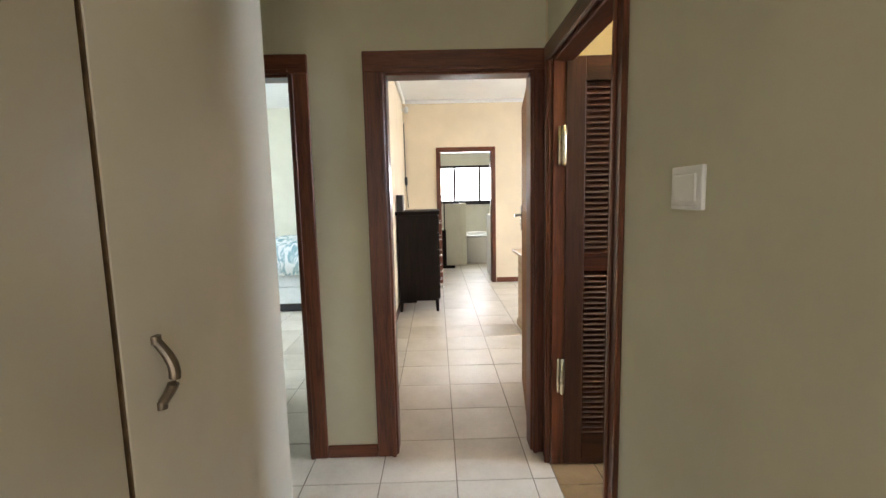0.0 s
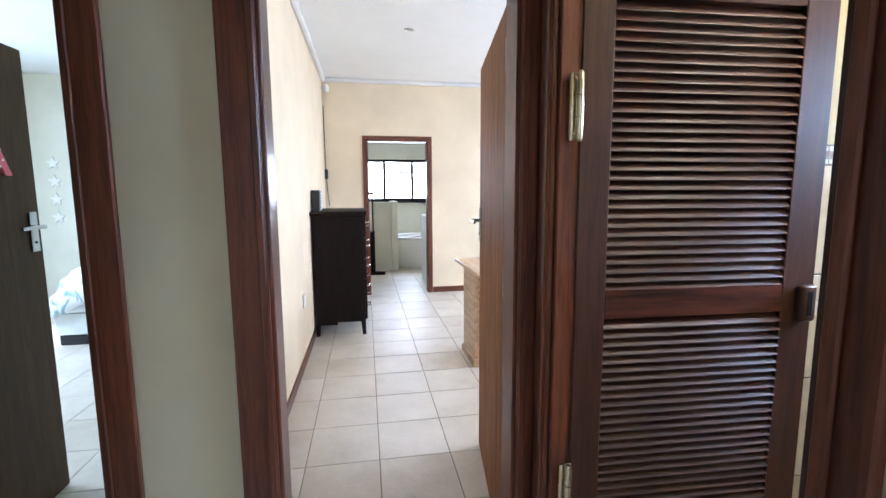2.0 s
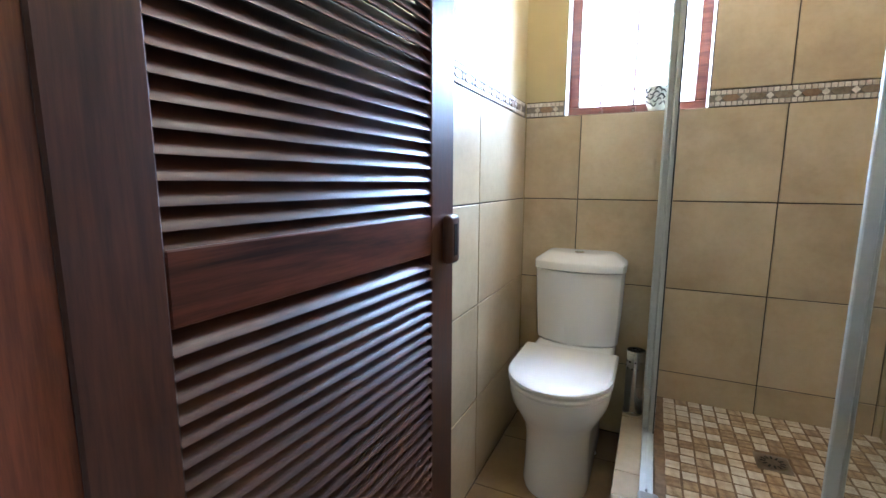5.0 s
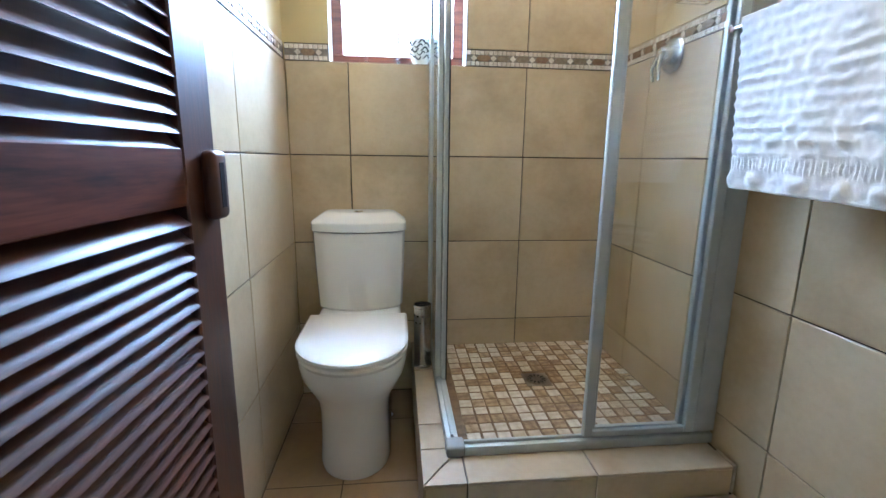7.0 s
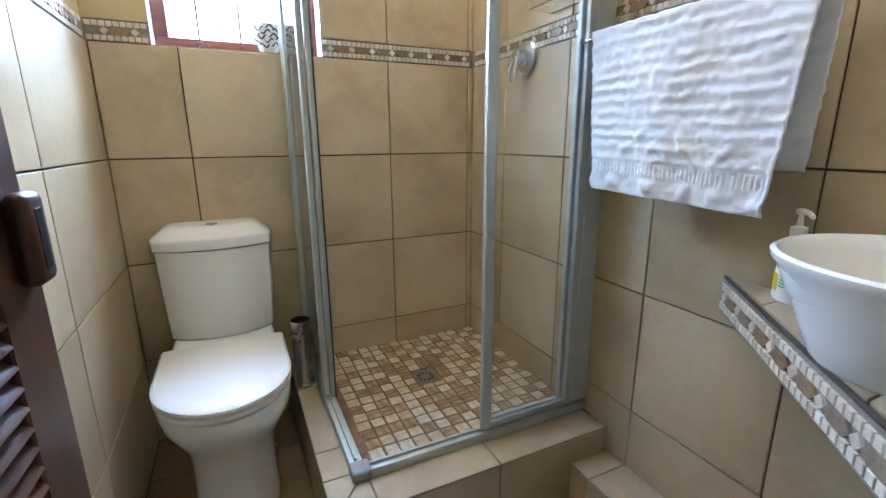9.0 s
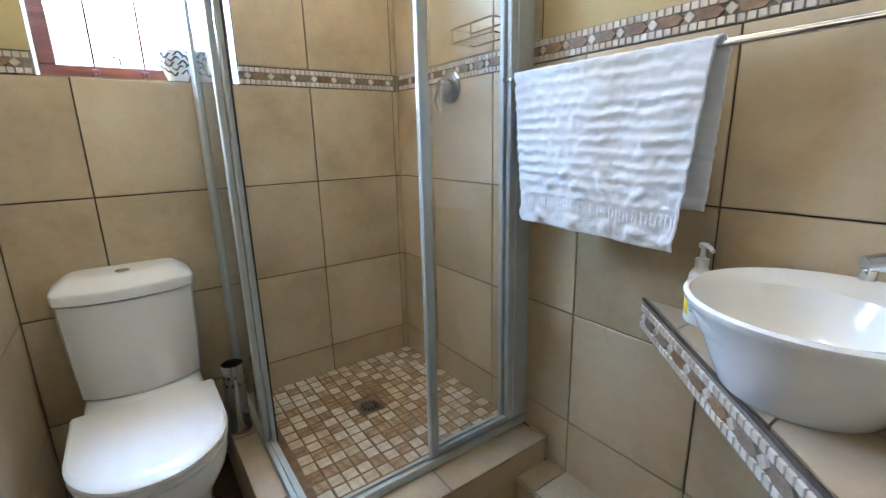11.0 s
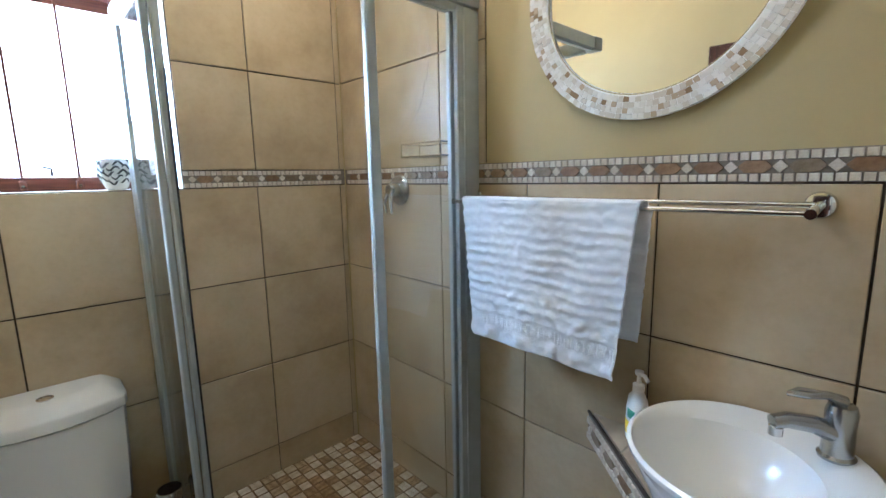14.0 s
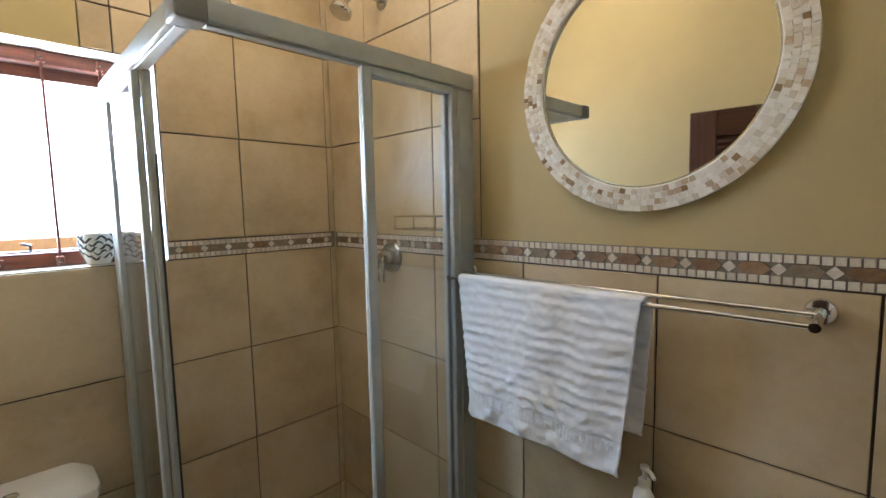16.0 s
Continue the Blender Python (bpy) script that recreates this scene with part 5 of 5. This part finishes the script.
edge_len = (B_ - A_).length
zax = out
xax = along
yax = Vector((0, 0, 1))
if xax.cross(yax).dot(zax) < 0:
    xax = -along
    org = B_
else:
    org = A_
Mx = Matrix((xax, yax, zax)).transposed().to_4x4()
strip = part("edge_strip", B((0, 0.004, -0.004), (edge_len, SZ - SB - 0.010, 0.0), 0.0), "grey_mortar", van, "mosaic strip along the shelf edge", Matrix.Translation(org + Vector((0, 0, SB))) @ Mx)
border(strip, Matrix.Translation((0, 0.009, 0)) @ Matrix.Diagonal((1.05, 1.05, 1, 1)), edge_len - 0.03, 0.02)

basin = thing("wash_basin", "white conical ceramic vessel basin on the corner shelf", "basin", pose(0.968, 0.710, SZ + 0.0008))
bm = bmesh.new()
RB, HB = 0.188, 0.150
ox, oy = 0.028, 0.026
rings = [ring(0.01, 0.01, 0.0, 0.108, 56), ring(0.01, 0.01, 0.006, 0.113, 56), ring(0.006, 0.006, 0.05, 0.137, 56), ring(0.002, 0.002, 0.10, 0.162, 56), ring(0, 0, HB - 0.018, 0.181, 56), ring(0, 0, HB - 0.010, RB, 56),
         ring(0, 0, HB - 0.002, RB + 0.001, 56), ring(0, 0, HB + 0.002, RB - 0.005, 56), ring(0.004, 0.004, HB + 0.001, RB - 0.013, 56), ring(ox * 0.55, oy * 0.55, HB - 0.004, 0.160, 56),
         ring(ox, oy, HB - 0.016, 0.143, 56), ring(ox, oy, HB - 0.055, 0.128, 56), ring(ox, oy, HB - 0.095, 0.098, 56), ring(ox, oy, HB - 0.118, 0.058, 56), ring(ox, oy, HB - 0.124, 0.020, 56)]
loft(bm, rings)
part("bowl", bm, "porcelain", basin)
bm = bmesh.new()
lathe(bm, [(0.019, HB - 0.1245), (0.021, HB - 0.121), (0.012, HB - 0.119), (0.002, HB - 0.119)], ox, oy, 20)
part("waste", bm, "chrome", basin)
tap = thing("basin_mixer", "satin chrome single lever basin mixer", "tap", pose(0.857, 0.607, SZ + HB - 0.002, 0, 0, 45) @ Matrix.Diagonal((0.90, 0.86, 0.93, 1)))
bm = bmesh.new()
lathe(bm, [(0.030, 0.0), (0.031, 0.005), (0.026, 0.010), (0.0245, 0.06), (0.026, 0.09), (0.022, 0.103), (0.006, 0.106)], n=28)
part("body", bm, "satin", tap)
bm = bmesh.new()
tube(bm, [(0.012, 0, 0.050), (0.05, 0, 0.066), (0.10, 0, 0.075), (0.126, 0, 0.070)], [0.019, 0.0165, 0.015, 0.014], 16)
part("spout", bm, "satin", tap)
bm = bmesh.new()
lathe(bm, [(0.0125, 0.0), (0.0125, 0.016), (0.010, 0.018)], n=16)
part("aerator", bm, "chrome", tap, matrix=pose(0.118, 0, 0.046))
bm = bmesh.new()
tube(bm, [(0.0, 0.0, 0.108), (0.03, 0.0, 0.122), (0.075, 0.012, 0.127), (0.10, 0.0, 0.127), (0.075, -0.012, 0.127), (0.03, 0.0, 0.122)], [0.013, 0.008, 0.006, 0.006, 0.006, 0.007], 10)
part("lever", bm, "satin", tap)

soap = thing("soap_dispenser", "white plastic soap bottle with pump and yellow green label", "soap bottle", pose(1.212, 0.566, SZ + 0.0008, 0, 0, -40))
bm = bmesh.new()
loft(bm, [ring(0, 0, 0.0, 0.033, 28, 0.020), ring(0, 0, 0.004, 0.036, 28, 0.022), ring(0, 0, 0.08, 0.034, 28, 0.022), ring(0, 0, 0.108, 0.029, 28, 0.019), ring(0, 0, 0.122, 0.014, 28, 0.013), ring(0, 0, 0.127, 0.012, 28, 0.012)])
part("bottle", bm, "white_plastic", soap)
bm = bmesh.new()
lathe(bm, [(0.0135, 0.1275), (0.0135, 0.143), (0.006, 0.146), (0.004, 0.166), (0.009, 0.167), (0.010, 0.176), (0.004, 0.178)], n=20)
tube(bm, [(0, 0, 0.172), (-0.025, 0, 0.174), (-0.040, 0, 0.168)], 0.0045, 8)
part("pump", bm, "white_plastic", soap)
for x0, x1, z0, z1, mt in ((-0.006, 0.024, 0.018, 0.052, "yellow"), (-0.022, 0.004, 0.062, 0.084, "green")):
    bm = bmesh.new()
    front = [(x, 0.0222 * math.sqrt(max(0, 1 - (x / 0.036) ** 2)) + 0.0006) for x in [x0 + (x1 - x0) * i / 6 for i in range(7)]]
    loft(bm, [[(x, y, z0) for x, y in front], [(x, y, z1) for x, y in front]], closed=False)
    lb = part("label", bm, mt, soap)
    lb.modifiers.new("thick", "SOLIDIFY").thickness = 0.0006
for k in range(3):
    bm = bmesh.new()
    box(bm, (-0.026, 0.0195 - 0.001 * k, 0.030 + 0.006 * k), (-0.010, 0.0222, 0.032 + 0.006 * k))
    part("print_bar", bm, "green", soap)

# low tiled ledge on the wall by the kerb, and the bath mat
LZ = 0.150
solo("pipe_ledge", boxes(((WEST, SOUTH, 0.0), (1.652, 0.655, LZ - 0.008))), "grout", "low tiled ledge along the bathroom wall", kind="structure")
mat_ = bmesh.new()
random.seed(5)
for i in range(46):
    for j in range(30):
        x, y = 1.06 + i * 0.0115 + random.uniform(-0.003, 0.003), 0.86 + j * 0.0115 + random.uniform(-0.003, 0.003)
        h = random.uniform(0.016, 0.028)
        d = Vector((random.uniform(-0.008, 0.008), random.uniform(-0.008, 0.008), h))
        b0 = [mat_.verts.new((x + 0.006 * math.cos(a), y + 0.006 * math.sin(a), 0.004)) for a in (0, 1.57, 3.14, 4.71)]
        t0 = mat_.verts.new(Vector((x, y, 0.004)) + d)
        for k in range(4):
            mat_.faces.new((b0[k], b0[(k + 1) % 4], t0))
box(mat_, (1.055, 0.855, 0.002), (1.59, 1.205, 0.006))
solo("bath_mat", mat_, "fluff", "white shaggy bath mat on the tiled floor", "bath mat", smooth=False)

# ---- tiles ----
TILE_MESH = {}


def tile_mesh(w, h, material, d=0.008, cut=0.0016):
    key = (round(w, 4), round(h, 4), material, d)
    if key not in TILE_MESH:
        bm = bmesh.new()
        a = [(-w / 2, -h / 2), (w / 2, -h / 2), (w / 2, h / 2), (-w / 2, h / 2)]
        c = min(cut, w / 4, h / 4)
        b = [(x - math.copysign(c, x), y - math.copysign(c, y)) for x, y in a]
        loft(bm, [[(x, y, 0) for x, y in a], [(x, y, d - c * 0.7) for x, y in a], [(x, y, d) for x, y in b]], cap0=False)
        me = finish(bm, False)
        me.materials.append(M[material])
        TILE_MESH[key] = me
    return TILE_MESH[key]


def lay(name, parent, frame_m, us, vs, material, keep=None, d=0.008, joint=J):
    """Lays tiles between the joints us and vs in the plane of frame_m, whose z looks out of the surface."""
    for u0, u1 in zip(us, us[1:]):
        for v0, v1 in zip(vs, vs[1:]):
            if keep and not keep((u0 + u1) / 2, (v0 + v1) / 2):
                continue
            w, h = u1 - u0 - joint, v1 - v0 - joint
            if w < 0.006 or h < 0.006:
                continue
            part(name, tile_mesh(w, h, material, d), material, parent,
                 matrix=frame_m @ pose((u0 + u1) / 2, (v0 + v1) / 2, random.uniform(-0.0006, 0.0003), random.uniform(-0.06, 0.06), random.uniform(-0.06, 0.06)))


def joints(first, lo, hi, pitch=P):
    """Joint lines at a pitch through first, cut off at lo and hi."""
    k = math.ceil((lo - first) / pitch + 0.03)
    out_ = [lo]
    while first + k * pitch < hi - 0.012:
        if first + k * pitch > lo + 0.012:
            out_.append(first + k * pitch)
        k += 1
    return out_ + [hi]


def plane(origin, x, y):
    x, y = Vector(x), Vector(y)
    return Matrix.Translation(origin) @ Matrix((x, y, x.cross(y))).transposed().to_4x4()


Z_LOW = [0.0, 0.335, 0.700, 1.065, 1.428]
Z_HIGH = [1.491, 1.856, 2.221, 2.586]
BZ0 = 1.428
random.seed(11)

# south wall: x runs west, so that its plane looks north
GT = 0.0015
ps = plane((0, s0, 0), (-1, 0, 0), (0, 0, 1))
ts = thing("tiling_south", "beige ceramic wall tiles with dark joints", "wall tiles", kind="structure")
part("grout", boxes(((WEST, s0, 0), (EAST, s0 + GT, 1.4905)), ((1.735, s0, 1.494), (EAST, s0 + GT, 2.586))), "grout", ts)
us = [-x for x in reversed(joints(1.212, WEST, EAST))]
lay("wall_tile", ts, ps, us, Z_LOW, "wall_tile", d=BACK)
lay("wall_tile", ts, ps, [-x for x in reversed(joints(1.940, 1.735, EAST))], Z_HIGH, "wall_tile", d=BACK)
bs = part("mosaic_border", B((WEST, s0 + GT, BZ0 + 0.001), (EAST, s0 + 0.0035, BZ0 + 0.0625)), "grey_mortar", ts, "mosaic border of pale chips and brown stones")
border(bs, plane((EAST - 0.02, s0 + 0.0034, BZ0), (-1, 0, 0), (0, 0, 1)), EAST - WEST - 0.02, (EAST - 0.02 - 1.318) % DIAM)

# east wall: y runs south to north, seen from the west
pe = plane((e0, 0, 0), (0, -1, 0), (0, 0, 1))
te = thing("tiling_east", "beige ceramic wall tiles with dark joints around the window", "wall tiles", kind="structure")
part("grout", boxes(((e0 - GT, SOUTH, 0), (e0, NORTH, WZ0 - 0.002)), ((e0 - GT, SOUTH, WZ0 - 0.002), (e0, WY0, 1.494)), ((e0 - GT, WY1, WZ0 - 0.002), (e0, NORTH, 1.494)),
     ((e0 - GT, SOUTH, 1.494), (e0, WY0, 2.586)), ((e0 - GT, WY0, WZ1), (e0, 1.351, 2.586))), "grout", te)
us = [-y for y in reversed(joints(0.541, SOUTH, NORTH))]
lay("wall_tile", te, pe, us, Z_LOW, "wall_tile", d=BACK)
lay("wall_tile", te, pe, [-y for y in reversed(joints(0.541, SOUTH, WY0))], Z_HIGH, "wall_tile", d=BACK)
lay("wall_tile", te, pe, [-1.351, -1.27, -WY0], [WZ1, 2.221, 2.586], "wall_tile", d=BACK)
for y0, y1, st in ((SOUTH, WY0, 0.03), (WY1, NORTH, 0.05)):
    b_ = part("mosaic_border", B((e0 - 0.0035, y0, BZ0 + 0.001), (e0 - GT, y1, BZ0 + 0.0625)), "grey_mortar", te, "mosaic border of pale chips and brown stones")
    border(b_, plane((e0 - 0.0034, y1, BZ0), (0, -1, 0), (0, 0, 1)), y1 - y0, st, joined=True)

# north wall
pn = plane((0, n0, 0), (1, 0, 0), (0, 0, 1))
tn = thing("tiling_north", "beige ceramic wall tiles with dark joints", "wall tiles", kind="structure")
part("grout", B((WEST, n0 - GT, 0), (EAST, n0, 1.494)), "grout", tn)
lay("wall_tile", tn, pn, joints(1.985, WEST, 1.985) + [EAST], Z_LOW, "wall_tile", d=BACK)
b_ = part("mosaic_border", B((WEST, n0 - 0.0035, BZ0 + 0.001), (EAST, n0 - GT, BZ0 + 0.0625)), "grey_mortar", tn, "mosaic border of pale chips and brown stones")
border(b_, plane((WEST, n0 - 0.0034, BZ0), (1, 0, 0), (0, 0, 1)), EAST - WEST - 0.02, 0.02, joined=True)

# west wall of the bathroom
pw = plane((WEST, 0, 0), (0, 1, 0), (0, 0, 1))
tw = thing("tiling_west", "beige ceramic wall tiles with dark joints", "wall tiles", kind="structure")
part("grout", B((WEST, SOUTH, 0), (WEST + GT, DY0 - 0.01, 1.43)), "grout", tw)
lay("wall_tile", tw, pw, joints(0.6, SOUTH + 0.004, DY0 - 0.01), Z_LOW, "wall_tile", d=BACK)

# kerb of the shower
kerb = thing("shower_kerb", "raised shower kerb faced with cream tiles", "shower kerb", kind="structure")
KIX, KIY = 1.800, 1.270
part("core", boxes(((KX + 0.008, SOUTH, 0), (KIX - 0.002, KY - 0.008, KZ - 0.008)), ((KIX - 0.002, KIY + 0.002, 0), (EAST, KY - 0.008, KZ - 0.008)), ((KIX - 0.002, SOUTH, 0), (EAST, KIY + 0.002, PAN - 0.009))), "grout", kerb)
pk = plane((0, 0, KZ - 0.008), (1, 0, 0), (0, 1, 0))
pkw = plane((KX + 0.008, 0, 0), (0, -1, 0), (0, 0, 1))
pkn = plane((0, KY - 0.008, 0), (-1, 0, 0), (0, 0, 1))
lay("kerb_tile", kerb, pk, [KX - 0.002, KIX], [SOUTH + 0.012, 0.919, KIY], "kerb_tile")
lay("kerb_tile", kerb, pk, [KIX, 1.924, 2.289, EAST], [KIY, KY + 0.002], "kerb_tile")
# mitred corner pair
for tri3 in ([(KX, KIY + 0.002), (KIX - 0.006, KIY + 0.002), (KX, KY - 0.003)], [(KIX - 0.002, KY), (KX + 0.004, KY), (KIX - 0.002, KIY + 0.005)]):
    bm = bmesh.new()
    loft(bm, [[(x, y, KZ - 0.008) for x, y in tri3], [(x, y, KZ) for x, y in tri3]])
    part("mitred_tile", bm, "kerb_tile", kerb, smooth=False)
lay("kerb_face_tile", kerb, pkw, [-KY + 0.002, -KIY, -0.919, -SOUTH - 0.012], [0.0, KZ - 0.008], "wall_tile")
lay("kerb_face_tile", kerb, pkn, [-EAST, -2.289, -1.924, -KX - 0.008], [0.0, KZ - 0.008], "wall_tile")
part("end_tile", B((KX + 0.002, SOUTH + 0.0005, LZ), (KX + 0.075, SOUTH + 0.010, KZ - 0.001), 0.001), "kerb_tile", kerb)

# ledge tiles
led = thing("ledge_tiling", "cream tiles on the low ledge", "wall tiles", kind="structure")
lx = [WEST, 0.847, 1.212, 1.577, 1.655]
lay("ledge_tile", led, plane((0, 0, LZ - 0.008), (1, 0, 0), (0, 1, 0)), lx, [SOUTH, 0.665], "kerb_tile")
lay("ledge_tile", led, plane((0, 0.655, 0), (-1, 0, 0), (0, 0, 1)), [-x for x in reversed(lx)], [0.0, LZ - 0.009], "wall_tile")

# mosaic floor of the shower
pan = thing("shower_floor", "tumbled stone mosaic floor in cream and brown", "mosaic floor", kind="structure")
part("bed", B((KIX, SOUTH + 0.001, PAN - 0.0088), (EAST - 0.001, KIY, PAN + 0.0006)), "mosaic_grout", pan)
MP = 0.0480
stones = {c: [tile_mesh(0.0420 + 0.0007 * k, 0.0430 - 0.0006 * k, c, 0.0065, 0.0026) for k in range(3)] for c in ("mosaic_cream", "mosaic_brown")}
for i in range(16):
    for j in range(16):
        x, y = EAST - 0.026 - i * MP, SOUTH + 0.026 + j * MP
        if x < KIX + 0.02 or y > KIY - 0.02:
            continue
        if abs(x - 2.212) < 0.046 and abs(y - 0.912) < 0.044:
            continue
        hue = "mosaic_brown" if random.random() < (0.62 if (i + j) % 2 else 0.16) else "mosaic_cream"
        part("mosaic_stone", stones[hue][random.randrange(3)], hue, pan,
             matrix=pose(x + random.uniform(-0.001, 0.001), y + random.uniform(-0.001, 0.001), PAN - 0.0045 + random.uniform(-0.0006, 0.0006), random.uniform(-0.7, 0.7), random.uniform(-0.7, 0.7), random.choice((0, 90, 180, 270)) + random.uniform(-2, 2)))

# floors
structure("floor", boxes(((CW - 0.2, -1.9, -0.1), (BED_E + 0.2, EN_N + 0.2, -0.0035))), "room_grout", "floor screed with brown joints")
structure("floor_bathroom", boxes(((WEST, s0, -0.0030), (e0, n0, -0.0022))), "floor_grout", "bathroom floor screed with dark joints")
pf = plane((0, 0, -0.0085), (1, 0, 0), (0, 1, 0))
fx = lambda lo, hi: joints(0.18, lo, hi)
fy = lambda lo, hi: joints(2.050, lo, hi)
fh = thing("passage_floor", "pale glazed floor tiles with dark joints", "floor tiles", kind="structure")
lay("floor_tile", fh, pf, fx(-1.65, HALL_E), fy(-1.9, 2.050), "floor_tile")
fb = thing("bedroom_floor", "pale glazed floor tiles with dark joints", "floor tiles", kind="structure")
lay("floor_tile", fb, pf, fx(BED_W, 2.37), fy(2.050, BED_N), "floor_tile")
fc = thing("child_floor", "pale glazed floor tiles with dark joints", "floor tiles", kind="structure")
lay("floor_tile", fc, pf, fx(CW, -0.485), fy(2.050, 5.335), "floor_tile")
fe = thing("ensuite_floor", "pale glazed floor tiles with dark joints", "floor tiles", kind="structure")
lay("floor_tile", fe, pf, fx(-0.55, 2.005), fy(BED_N, EN_N), "floor_tile")
ft = thing("bathroom_floor", "warm brown glazed floor tiles with dark joints", "floor tiles", kind="structure")
lay("floor_tile", ft, pf, joints(0.145, HALL_E, EAST), joints(1.632, SOUTH, NORTH), "bath_floor_tile", keep=lambda u, v: not (u > 1.80 and v < 1.26))
# the rest of the floors
rest = bmesh.new()
for x0, x1, y0, y1 in ((2.37, BED_E, 2.05, BED_N), (CW, -0.485, 5.335, CN), (EN_W, -0.55, BED_N, EN_N), (2.005, EN_E, BED_N, EN_N)):
    for u0, u1 in zip(fx(x0, x1), fx(x0, x1)[1:]):
        for v0, v1 in zip(fy(y0, y1), fy(y0, y1)[1:]):
            box(rest, (u0 + J / 2, v0 + J / 2, -0.0034), (u1 - J / 2, v1 - J / 2, 0.0))
ro = solo("far_floor_tiles", rest, "floor_tile", "pale glazed floor tiles", "floor tiles", "structure", smooth=False)
